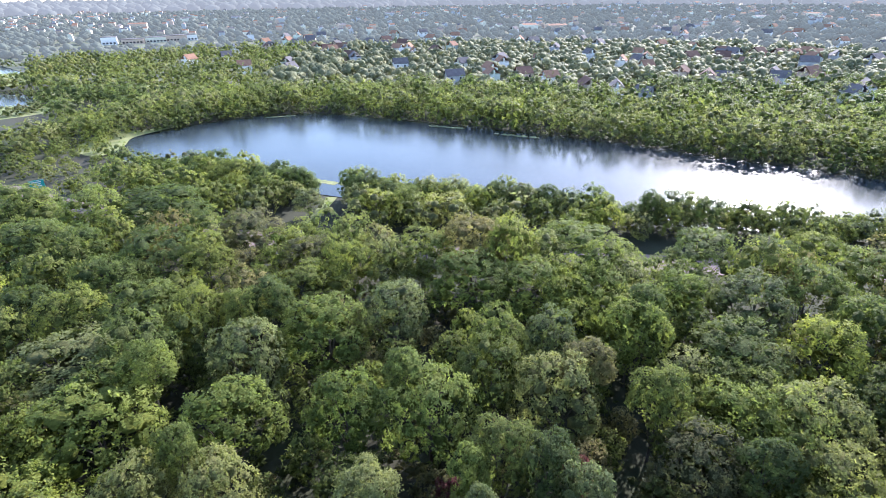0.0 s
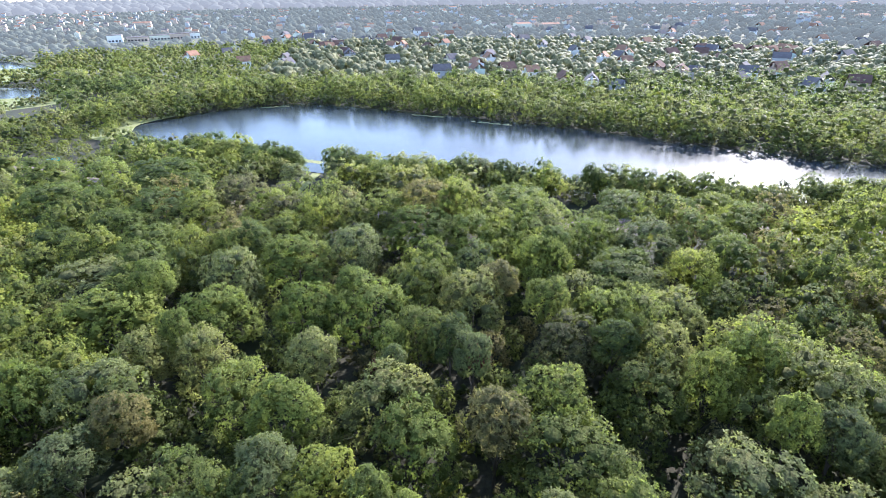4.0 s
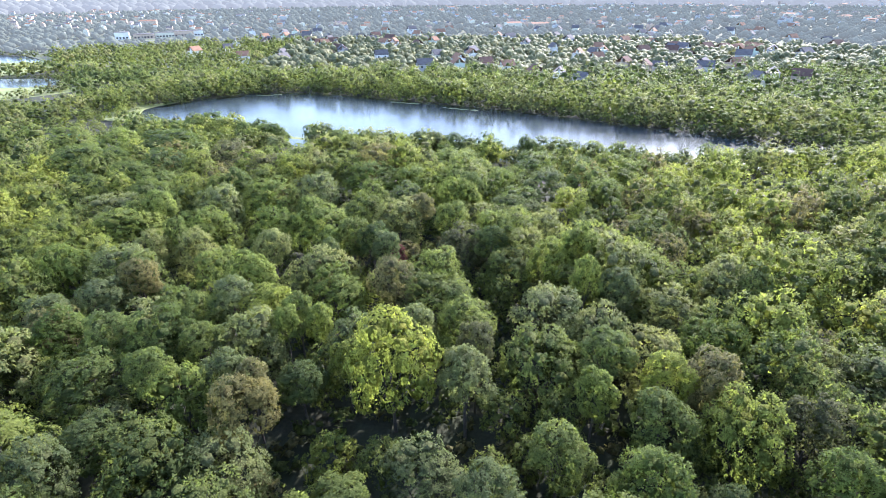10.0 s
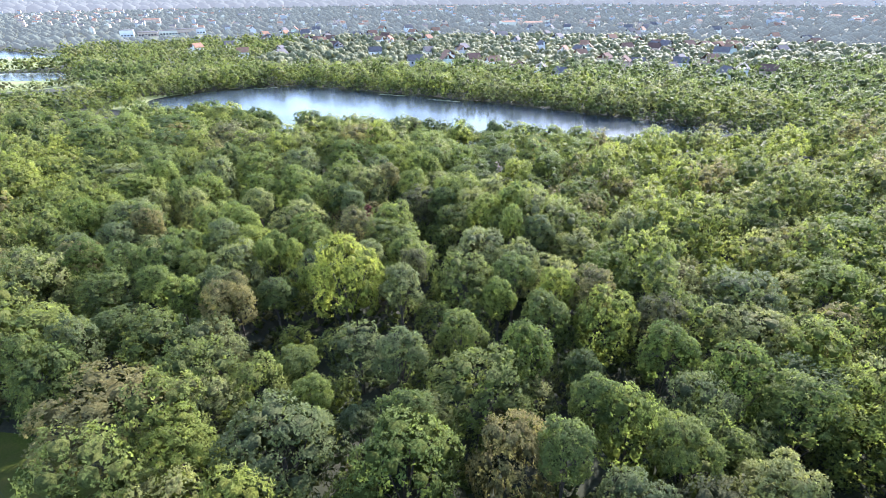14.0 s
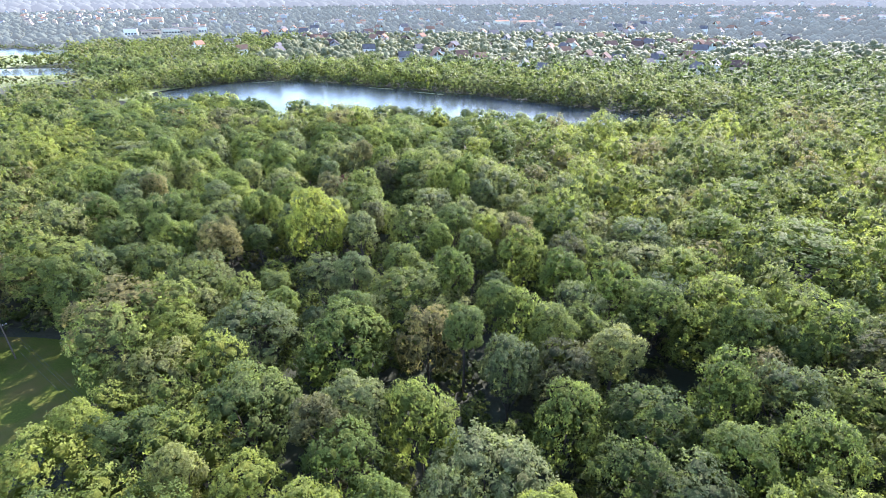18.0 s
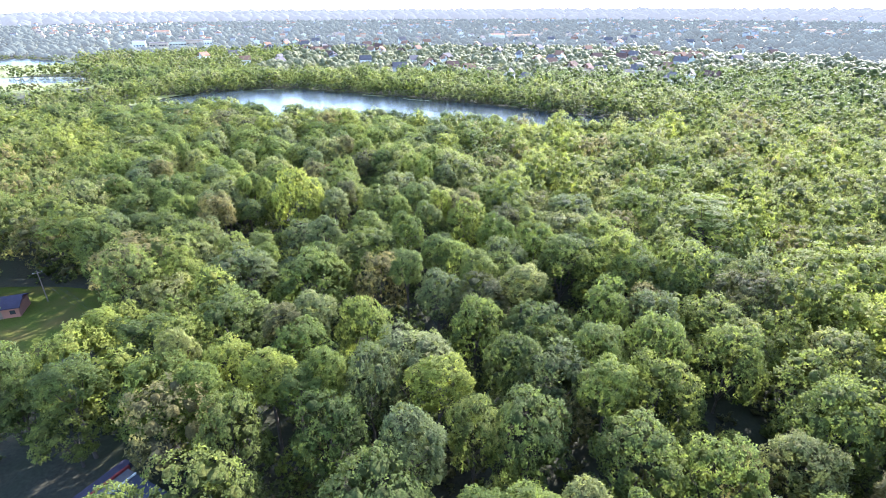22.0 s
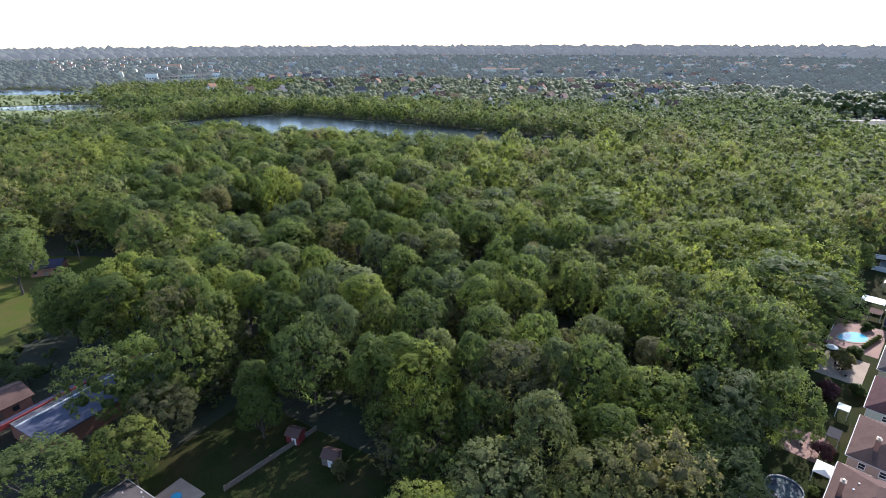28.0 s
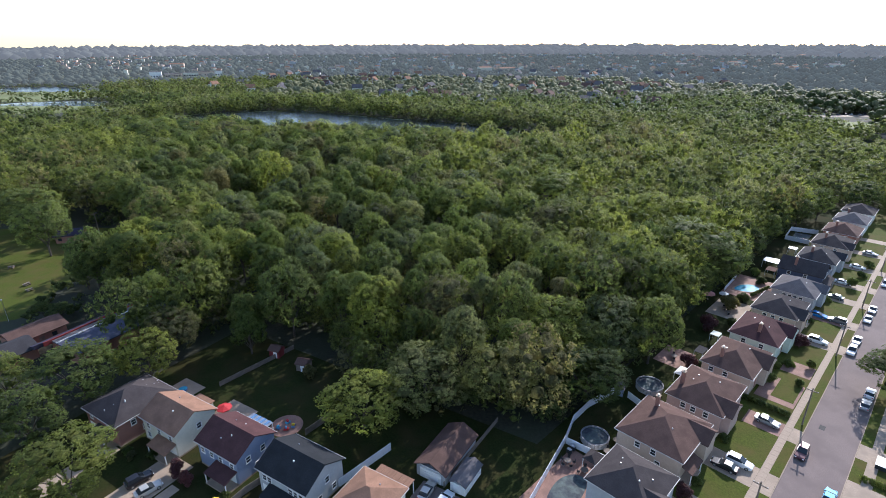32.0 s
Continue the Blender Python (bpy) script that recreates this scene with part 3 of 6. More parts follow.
GREEN_EDGE = [(66, -112, 8.0, 23), (55, -115, 3.4, 14), (99, -115, 2.9, 21.5), (123, -117, 6.2, 21.5), (156, -122, 5.8, 20), (101, -126, 4.7, 18), (40, -134, 5.5, 14), (28, -140, 8.0, 15), (27, -154, 6.4, 14), (44, -166, 7.4, 13)]
GREEN_SOUTH = [(28, -66, 7.8, 23), (14, -74, 7.7, 21.5), (183, -76, 13.7, 21.5), (127, -77, 5.9, 21.5), (111, -86, 6.5, 21.5), (-3, -88, 6.3, 21.5), (11, -91, 4.4, 21.5), (168, -94, 8.0, 20), (136, -94, 6.5, 21.5), (56, -96, 5.8, 21.5), (79, -97, 4.6, 21.5), (87, -97, 6.7, 21.5), (41, -99, 5.6, 21.5), (103, -102, 6.6, 22.7)]
GREEN_MIDDLE = [(31, 37, 6.2, 21.5), (101, 29, 4.7, 21.5), (-25, 22, 5.4, 21.5), (-17, 18, 4.7, 21.5), (3, 18, 2.8, 21.5), (37, 15, 5.0, 21.5), (-21, 10, 6.6, 21.5), (-30, 9, 5.1, 21.5), (-12, 8, 3.8, 21.5), (51, 6, 7.4, 21.5), (62, 3, 4.3, 21.5), (-29, -1, 6.5, 21.5), (-18, -1, 3.8, 21.5)]
GREEN_CLEARING = [(67, -11, 4.8, 21.5), (50, -18, 4.0, 21.5), (-35, -20, 10.2, 21.5), (19, -23, 4.0, 16), (-28, -27, 3.7, 21.5), (-4, -28, 2.6, 15), (13, -29, 5.5, 18), (-22, -30, 6.3, 21.5), (71, -37, 3.7, 21.5), (103, -38, 5.2, 21.5), (-61, -39, 12.3, 23), (41, -40, 4.0, 21.5), (121, -42, 6.5, 21.5), (87, -44, 5.6, 21.5), (128, -47, 4.0, 18), (64, -48, 3.9, 21.5), (81, -48, 4.2, 21.5), (-40, -60, 7.9, 21.5)]
GREEN_SHORE = [(-93, 159, 13.9, 21.5), (-138, 159, 9.2, 21.5), (-113, 128, 10.8, 21.5), (-5, 127, 8.3, 21.5), (-97, 126, 7.6, 21.5), (-76, 123, 11.2, 21.5), (66, 120, 9.4, 21.5), (-62, 119, 8.0, 21.5), (95, 119, 7.9, 21.5), (82, 118, 7.1, 21.5), (-24, 114, 6.3, 21.5), (-81, 108, 8.0, 21.5), (-33, 107, 8.0, 21.5), (81, 100, 7.5, 21.5), (-65, 95, 8.5, 21.5), (-43, 93, 4.7, 21.5), (-79, 93, 7.8, 21.5), (-52, 93, 5.9, 21.5), (41, 91, 4.0, 21.5)]
GREEN_NORTH = [(10, 85, 5.5, 21.5), (-8, 73, 3.4, 21.5), (35, 66, 4.7, 21.5), (-39, 54, 2.8, 21.5)]
GREY_CLEARING = [(107, -15, 8.4, 19), (-0, -17, 6.3, 18), (30, -18, 6.1, 19), (-23, -22, 4.7, 21.5), (39, -26, 3.9, 21.5), (6, -33, 6.2, 19), (88, -36, 5.8, 21.5), (33, -37, 3.0, 15), (45, -38, 3.3, 17), (22, -44, 9.0, 21.5), (147, -47, 5.6, 21.5), (91, -53, 4.5, 21.5), (72, -56, 5.1, 21.5), (10, -56, 7.6, 19)]
GREY_EDGE = [(93, -113, 3.3, 21.5), (116, -115, 3.3, 21.5), (146, -122, 8.0, 20), (111, -131, 4.9, 20), (119, -139, 7.4, 16), (103, -140, 8.3, 15)]
GREY_NORTH = [(20, 85, 6.0, 21.5), (-38, 80, 6.9, 21.5), (-71, 79, 10.7, 21.5), (19, 70, 7.2, 21.5), (60, 63, 7.1, 21.5), (53, 51, 6.2, 21.5), (-32, 50, 5.8, 21.5), (-43, 49, 4.9, 21.5), (18, 47, 3.6, 21.5), (-11, 47, 4.0, 21.5), (4, 45, 2.5, 21.5)]
GREY_SOUTH = [(118, -61, 6.2, 21.5), (46, -67, 4.3, 21.5), (134, -69, 5.6, 18), (148, -76, 6.1, 21.5), (67, -79, 8.6, 21.5), (25, -82, 3.2, 21.5), (95, -82, 6.8, 21.5), (154, -85, 5.6, 21.5), (61, -86, 5.4, 21.5), (127, -102, 4.9, 20), (70, -103, 4.4, 21.5)]
GREY_MIDDLE = [(-46, 39, 7.0, 21.5), (3, 38, 6.8, 21.5), (99, 36, 5.7, 21.5), (71, 28, 4.3, 21.5), (82, 24, 6.6, 19), (-41, 24, 4.5, 21.5), (-11, 21, 4.4, 21.5), (55, 20, 7.7, 21.5), (-48, 18, 4.3, 21.5), (64, 14, 6.3, 21.5), (28, 14, 3.6, 21.5), (15, 12, 5.5, 21.5), (-4, 10, 6.3, 21.5), (72, 8, 6.3, 21.5), (-5, -1, 3.4, 21.5), (37, -2, 4.5, 21.5), (111, -2, 8.7, 21.5)]
GREY_SHORE = [(67, 97, 8.6, 21.5), (-12, 96, 7.3, 21.5)]
OLIVE_EDGE = [(137, -108, 3.7, 17), (107, -117, 7.3, 21.5), (40, -124, 6.1, 15)]
OLIVE_NORTH = [(25, 74, 4.0, 21.5), (37, 55, 6.9, 21.5)]
OLIVE_CLEARING = [(90, -12, 4.7, 21.5), (-8, -36, 10.3, 21.5), (57, -45, 6.4, 21.5), (142, -53, 8.1, 21.5), (82, -56, 6.3, 21.5)]
OLIVE_SOUTH = [(42, -72, 3.6, 21.5), (148, -97, 5.6, 21.5), (152, -104, 7.1, 21.5)]
OLIVE_SHORE = [(-55, 136, 9.7, 21.5), (7, 128, 9.2, 21.5), (-36, 121, 7.3, 21.5)]
OLIVE_MIDDLE = [(21, 32, 4.8, 21.5), (-37, 31, 4.3, 21.5), (39, 6, 3.3, 21.5), (78, -3, 4.4, 21.5), (1, -4, 2.9, 21.5), (1, -9, 5.0, 21.5)]
DARK_CLEARING = [(-21, -14, 4.3, 17), (72, -25, 3.3, 17), (108, -31, 7.9, 19), (53, -32, 8.9, 21.5), (144, -38, 6.1, 18), (95, -43, 4.6, 18)]
DARK_NORTH = [(54, 79, 9.5, 21.5), (8, 76, 6.6, 21.5), (8, 55, 4.9, 21.5), (14, 52, 3.9, 21.5), (45, 52, 3.9, 21.5), (50, 43, 7.2, 18)]
DARK_SOUTH = [(93, -67, 6.6, 21.5), (87, -78, 5.5, 20)]
DARK_MIDDLE = [(32, 27, 8.3, 21.5), (95, 24, 5.5, 18), (8, 0, 3.9, 17)]
DARK_EDGE = [(138, -136, 7.2, 14)]
DARK_SHORE = [(-91, 96, 7.3, 21.5), (-38, 96, 4.8, 21.5)]
PLUM_NORTH = [(20, 57, 2.2, 12), (0, 56, 2.2, 9)]
chosen = [(*p, c) for c, group in (("bright", BRIGHT_MIDDLE), ("bright", BRIGHT_SOUTH), ("bright", BRIGHT_CLEARING), ("bright", BRIGHT_NORTH), ("bright", BRIGHT_EDGE), ("bright", BRIGHT_SHORE), ("green", GREEN_EDGE), ("green", GREEN_SOUTH), ("green", GREEN_MIDDLE), ("green", GREEN_CLEARING), ("green", GREEN_SHORE), ("green", GREEN_NORTH), ("grey", GREY_CLEARING), ("grey", GREY_EDGE), ("grey", GREY_NORTH), ("grey", GREY_SOUTH), ("grey", GREY_MIDDLE), ("grey", GREY_SHORE), ("olive", OLIVE_EDGE), ("olive", OLIVE_NORTH), ("olive", OLIVE_CLEARING), ("olive", OLIVE_SOUTH), ("olive", OLIVE_SHORE), ("olive", OLIVE_MIDDLE), ("dark", DARK_CLEARING), ("dark", DARK_NORTH), ("dark", DARK_SOUTH), ("dark", DARK_MIDDLE), ("dark", DARK_EDGE), ("dark", DARK_SHORE), ("plum", PLUM_NORTH)) for p in group]
for k, (x, y, r, top, c) in enumerate(chosen):
    s = ("slim" if top > 14 else "small") if r < 4.6 else "tall" if top / r > 4.0 else ("broad", "spread", "broad")[k % 3]
    m = "beside gardens" if top < 16.5 and y < -110 else "in dense woods"
    tree(x, y, c, s, 1.1 * r / KINDS[s][0], m, variant=k % 3, tall=top / KINDS[s][1])
for x, y, r, c, s, t in ((-88, 205, 8.0, "green", "broad", 0.9), (-50, 178, 6.0, "grey", "broad", 0.72), (-20, 181, 5.5, "green", "tall", 0.7), (-12, 180, 5.0, "bright", "broad", 0.75), (19, 177, 5.5, "green", "tall", 0.75),
                         (27, 175, 5.5, "olive", "tall", 0.74), (36, 172, 5.0, "green", "tall", 0.72), (68, 163, 3.6, "green", "tall", 0.74), (-72, 196, 5, "green", "broad", 0.8), (-104, 204, 6, "green", "broad", 0.7)):
    tree(x, y, c, s, r / KINDS[s][0], "on the lake's bank", variant=int(abs(x)) % 3, tall=t, group="bank trees")
near_axis = [(-5, 75), (115, -170)]
px, py = grid_points(-130, 250, -190, 140, 8.6)
free = ~open_ground(px, py) & (py > np.abs(px - 85) * 1.0 - 260)
gap = np.full(px.shape, 99.0)
for x, y, r, top, c in chosen:
    gap = np.minimum(gap, np.hypot(px - x, py - y) - r)
free &= gap > -0.5
CLEAR = [(-60, -50), (-30, -56), (6, -58), (4, -76), (0, -92), (10, -100), (30, -128), (34, -156), (-80, -160)]
free &= ~inside(px, py, CLEAR) & ~near_line(px, py, LAWN + LAWN[:1], 6)
nearby = near_line(px, py, near_axis, 75)


def woods(name, xs, ys, label, radius, height, base, lobes, leaves, leaf, hull, colours, variants=6, spread=0.2, hues=None, low=None, rise=(0.75, 1.12)):
    """A stretch of far woods, whose trees cannot be counted, as one mesh."""
    if hull is ICO2:
        kinds = [dome_mesh(900 + k, radius, height, base, lobes, leaves, leaf, 0.9, 0.8 if leaf > 0.38 else 0.68, hull=ICO2 if leaves < 90 else ICO1, fill=0.9 if leaves < 120 else 0.48) for k in range(variants)]
    else:
        kinds = [crown_mesh(900 + k, radius, height, base, lobes, leaves, leaf, hull, 0.9, 1.0 if hull is ICO1 else 0.72, 0.6) for k in range(variants)]
    r = np.random.default_rng(len(xs))
    V, F, I, N, n = [], [], [], [], 0
    for x, y in zip(xs, ys):
        v, f, nn = kinds[r.integers(variants)]
        a, k = r.uniform(0, 6.28), r.uniform(1 - spread, 1 + spread)
        if low is not None:
            k *= low(x, y)
        rot = np.array([[math.cos(a), math.sin(a), 0], [-math.sin(a), math.cos(a), 0], [0, 0, r.uniform(*rise)]]) * k
        V.append(v @ rot + [x, y, 0])
        N.append(nn @ rot)
        F.append(f + n)
        c = kind_of(x, y, r)[0] if hues is None else hues[r.integers(len(hues))]
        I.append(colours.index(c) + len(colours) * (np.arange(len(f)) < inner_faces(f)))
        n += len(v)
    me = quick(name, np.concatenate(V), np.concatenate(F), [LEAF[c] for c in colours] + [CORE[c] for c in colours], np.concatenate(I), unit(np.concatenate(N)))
    return tagged(new(name, me), label, "trees", kind="stuff")


ALL = ["green", "bright", "grey", "olive", "dark"]
ux, uy = grid_points(-110, 230, -150, 130, 6.5)
under = ~open_ground(ux, uy) & near_line(ux, uy, near_axis, 85)
woods("understorey", ux[under], uy[under], "dark shrubs and saplings under the woodland trees", 3.0, 5.0, -0.3, 6, 72, 0.5, OCTA, ALL, hues=["green", "dark", "dark", "olive"], spread=0.35)


def infill(x, y):
    """Filler trees along the camera's path, kept low so the listed tall ones show."""
    return 0.62 if near_line(np.array([x]), np.array([y]), [(-8, 70), (100, -105)], 42)[0] else 1.0


mid = free & nearby
woods("nearby_woodland", px[mid], py[mid], "dense mixed green woodland in early summer leaf", 6.2, 18, 3, 19, 3000, 0.35, ICO2, ALL, variants=12, spread=0.22, rise=(0.95, 1.25), low=infill)
mid = free & ~nearby
woods("woodland", px[mid], py[mid], "dense mixed green woodland in early summer leaf", 6.2, 18, 3, 15, 1500, 0.44, ICO2, ALL, variants=12, spread=0.22, rise=(0.98, 1.28))
fx, fy = grid_points(-520, 460, -150, 420, 10.0)
outer = ~((fx > -130) & (fx < 250) & (fy < 140) & (fy > -190))
view = fy > np.abs(fx - 85) * 1.0 - 260
shore = ~open_ground(fx, fy) & outer & view
belt = (near_line(fx, fy, LAKE + LAKE[:1], 75) | (fy < 200))


def bank_height(x, y):
    """Trees are lower round the lake's western tip, on the near bank and by the ponds, to suit the camera's view."""
    tip, pond = math.hypot(x + 165, y - 245), math.hypot(x + 275, y - 330)
    k = 0.45 if tip < 32 else 0.62 if tip < 55 or pond < 60 else 1.0
    return k * (0.86 if y < 215 and x > 110 else 1.0)


bank = shore & belt & near_line(fx, fy, LAKE[60:] + LAKE[:1], 26) & (fy > 130)
woods("bank_trees", fx[bank], fy[bank], "low rounded trees between parkway and lake", 5.6, 12.5, 0.3, 15, 1600, 0.46, ICO2, ALL, variants=10, spread=0.25, hues=["green", "green", "bright", "grey"], low=bank_height)
row = np.array(LAKE[56:88])
row = np.concatenate([row + (np.roll(row, -1, 0) - row) * t for t in (0.0, 0.5)])[:-2]
row = np.concatenate([row + [0, -4], row + [1, -9]]) + rng.normal(size=(2 * len(row), 2)) * 1.3
dry = ~near_line(row[:, 0], row[:, 1], PARKWAY, 7) & ~near_line(row[:, 0], row[:, 1], [(-50, 160), (-46, 205)], 9) & ~inside(row[:, 0], row[:, 1], LAKE) & (np.abs(row[:, 0]) < 240)
woods("bank_row", row[dry, 0], row[dry, 1], "row of trees along the lake's near bank", 4.9, 12.5, 0.3, 14, 1600, 0.44, ICO2, ALL, variants=10, spread=0.28, hues=["green", "green", "bright", "grey"], low=bank_height)
belt &= ~bank
woods("lakeside_woods", fx[shore & belt], fy[shore & belt], "rounded green trees crowding round the lake", 7.4, 14.5, 0.0, 11, 620, 0.62, ICO2, ALL, variants=12, spread=0.3, hues=["green", "green", "grey", "dark", "bright", "green", "grey"], low=bank_height)
ex, ey = grid_points(460, 1000, -100, 420, 13)
east = ~open_ground(ex, ey) & (ey > ex * 0.75 - 330)
woods("eastern_trees", ex[east], ey[east], "garden trees of the suburb beyond the street", 7.2, 13, 0.0, 5, 40, 0.8, ICO2, ALL, spread=0.35, hues=["green", "grey", "dark", "green"])
line = np.array(LAKE + POND + INLET)
mids = np.concatenate([line + (np.roll(line, -1, 0) - line) * t for t in (0.0, 0.25, 0.5, 0.75)])
mids = mids[(np.abs(np.roll(line, -1, 0) - line).max(1) < 30).repeat(1).tolist() * 4]
mids = mids + rng.normal(size=mids.shape) * 1.6
gap = near_line(mids[:, 0], mids[:, 1], [(-50, 190), (-46, 205)], 6) | near_line(mids[:, 0], mids[:, 1], [(-186, 268), (-186, 300)], 12)
woods("shoreline_shrubs", mids[~gap, 0], mids[~gap, 1], "low willows and shrubs along the water's edge", 3.8, 6.5, -0.5, 6, 150, 0.42, ICO2, ALL, variants=8, spread=0.4, hues=["green", "grey", "olive", "green"])


# ---- the suburb beyond the lake ----
def sector(r0, r1, gap):
    a, b = grid_points(-r1, r1, 300, r1, gap)
    d = np.hypot(a, b)
    ok = (d > r0) & (d <= r1) & (a < 0.87 * b + 330) & (a > -0.92 * b - 60) & ~open_ground(a, b)
    return a[ok], b[ok]


hs = np.random.default_rng(21)
# the houses that show most, then a loose scatter along the side streets
spots = [(297, 545), (252, 419), (110, 416), (145, 390), (281, 370), (69, 478), (217, 450), (234, 457), (303, 444), (305, 391), (421, 541), (103, 597), (299, 671), (88, 454), (275, 458), (290, 577),
         (-162, 575), (-280, 610), (-250, 640), (128, 402), (322, 380), (268, 436)]
for k in range(900):
    x, y = hs.uniform(-420, 640), hs.uniform(395, 980)
    x, y = x + 14 * math.sin(y * 0.03), y + 10 * math.sin(x * 0.02)
    dense = noise.noise(Vector((x * 0.009, y * 0.009, 4.0))) + 0.1
    if abs(x) < y * 0.85 and y > 470 - 0.25 * x and x > -220 - 0.2 * (y - 400) and hs.uniform(-0.3, 0.5) < dense and len(spots) < 120:
        if not near_line(np.array([x]), np.array([y]), LAKE + LAKE[:1], 62)[0] and not open_ground(np.array([x]), np.array([y]))[0] and all((x - p) ** 2 + (y - q) ** 2 > 190 for p, q in spots):
            spots.append((x, y))
sx, sy = sector(430, 800, 11.5)
ok = (sy > 420) | (np.abs(sx - 20) > 440)
keep = ok & (rng.uniform(0, 1, sx.shape) < 0.9)
for x, y in spots:
    keep &= ~((np.abs(sx - x) < 8.0) & (sy - y < 5) & (sy - y > -18))
west = keep & (sx < -150 - 0.1 * (sy - 430))
keep &= ~west
woods("western_woods", sx[west], sy[west], "dark green woods round the far ponds", 6.6, 12.0, 0.0, 6, 130, 0.7, ICO2, ALL, hues=["green", "dark", "green", "grey"], spread=0.4)
woods("suburb_trees", sx[keep], sy[keep], "street and garden trees of a distant suburb", 6.0, 10.0, 0.0, 6, 110, 0.5, ICO2, ["hazed", "pale"], hues=["hazed", "pale", "hazed"], spread=0.45)
rest = shore & ~belt & ~bank & (rng.uniform(0, 1, fx.shape) < 0.8)
for x, y in spots:
    rest &= ~((np.abs(fx - x) < 8.0) & (fy - y < 5) & (fy - y > -20))
woods("far_woods", fx[rest], fy[rest], "distant green woods beyond the lake", 7.4, 14, 0.0, 7, 200, 0.85, ICO2, ALL, variants=10, spread=0.35, hues=["green", "grey", "dark", "green"])
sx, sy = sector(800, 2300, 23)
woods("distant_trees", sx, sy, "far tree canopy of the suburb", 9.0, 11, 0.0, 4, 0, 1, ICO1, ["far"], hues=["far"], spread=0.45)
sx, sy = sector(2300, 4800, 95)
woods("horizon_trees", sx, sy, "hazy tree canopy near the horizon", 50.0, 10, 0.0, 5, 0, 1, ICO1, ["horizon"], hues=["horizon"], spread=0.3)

# ---- houses ----
ROOFS = {n: surface("shingles_" + n, c, 0.95, 5.0, 0.35, 0.18, 0.5, spec=0.15) for n, c in {
    "brown": (0.12, 0.073, 0.06), "tan": (0.27, 0.155, 0.105), "maroon": (0.085, 0.042, 0.042), "charcoal": (0.05, 0.048, 0.052),
    "slate": (0.066, 0.056, 0.056), "grey": (0.13, 0.12, 0.125), "black": (0.026, 0.029, 0.033), "dusk": (0.05, 0.045, 0.07)}.items()}
WALLS = {n: surface("siding_" + n, c, 0.7, 3.0, 0.3, 0.08, 0.1) for n, c in {
    "cream": (0.62, 0.60, 0.50), "blue": (0.22, 0.26, 0.36), "tan": (0.50, 0.39, 0.31), "grey": (0.40, 0.41, 0.42), "white": (0.72, 0.72, 0.70),
    "mint": (0.55, 0.62, 0.54), "navy": (0.06, 0.075, 0.12), "brick": (0.27, 0.13, 0.10), "rose": (0.46, 0.33, 0.29), "red": (0.20, 0.03, 0.03)}.items()}
GUTTER = surface("gutter_paint", (0.50, 0.48, 0.46), 0.6, 4.0, 0.4, 0.1, 0.05)
METAL = surface("grey_metal", (0.45, 0.46, 0.48), 0.4, 6.0, 0.8, 0.1, 0.1, 0.8)
RUBBER = surface("rubber", (0.03, 0.03, 0.03), 0.8, 10.0, 1.0, 0.2, 0.2)
WOOD = surface("weathered_wood", (0.20, 0.16, 0.13), 0.85, 5.0, 0.6, 0.25, 0.4)
BLUEPAINT = surface("blue_cover", (0.12, 0.24, 0.42), 0.6, 4.0, 0.5, 0.2, 0.2)
COVER = surface("pool_cover", (0.09, 0.115, 0.11), 0.85, 1.2, 0.5, 0.3, 1.0, second=(0.03, 0.035, 0.05))
POOL = surface("pool_water", (0.06, 0.38, 0.55), 0.08, 1.5, 0.4, 0.12, 0.1, spec=0.6)
REDCLOTH = surface("red_canvas", (0.5, 0.03, 0.035), 0.7, 8.0, 0.8, 0.15, 0.1)
PINK = surface("pink_canvas", (0.6, 0.25, 0.22), 0.7, 8.0, 0.8, 0.15, 0.1)
CANVAS = surface("pale_canvas", (0.70, 0.69, 0.66), 0.7, 5.0, 0.6, 0.1, 0.1)
YELLOW = surface("yellow_canvas", (0.75, 0.55, 0.03), 0.6, 5.0, 0.6, 0.1, 0.1)
LAMP = surface("lamp_head", (0.55, 0.55, 0.55), 0.4, 5.0, 0.6, 0.05, 0.05)


def window(h, side, a, z, w, d, wide=1.1, tall=1.3):
    """A window with frame, pane and sill on a wall of the house: side f, b, l or r; a: its place along the wall."""
    turn = {"f": 0, "r": 90, "b": 180, "l": 270}[side]
    off = d / 2 if side in "fb" else w / 2
    m = pose(0, 0, 0, 0, 0, turn) @ pose(a, -off, z)
    f = bmesh.new()
    for x0, z0, x1, z1 in ((-wide / 2, 0, -wide / 2 + 0.1, tall), (wide / 2 - 0.1, 0, wide / 2, tall), (-wide / 2 + 0.1, 0, wide / 2 - 0.1, 0.1), (-wide / 2 + 0.1, tall - 0.1, wide / 2 - 0.1, tall), (-wide / 2 + 0.1, tall / 2 - 0.04, wide / 2 - 0.1, tall / 2 + 0.04)):
        add_box(f, x0, -0.07, z0, x1, 0.02, z1)
    win = part("window", f, WHITE, h)
    win.matrix_basis = m
    part("pane", box(-wide / 2 + 0.1, -0.03, 0.1, wide / 2 - 0.1, -0.02, tall - 0.1), GLASS, win)
    part("sill", box(-wide / 2 - 0.06, -0.12, -0.06, wide / 2 + 0.06, 0, 0), WHITE, win)
    return win


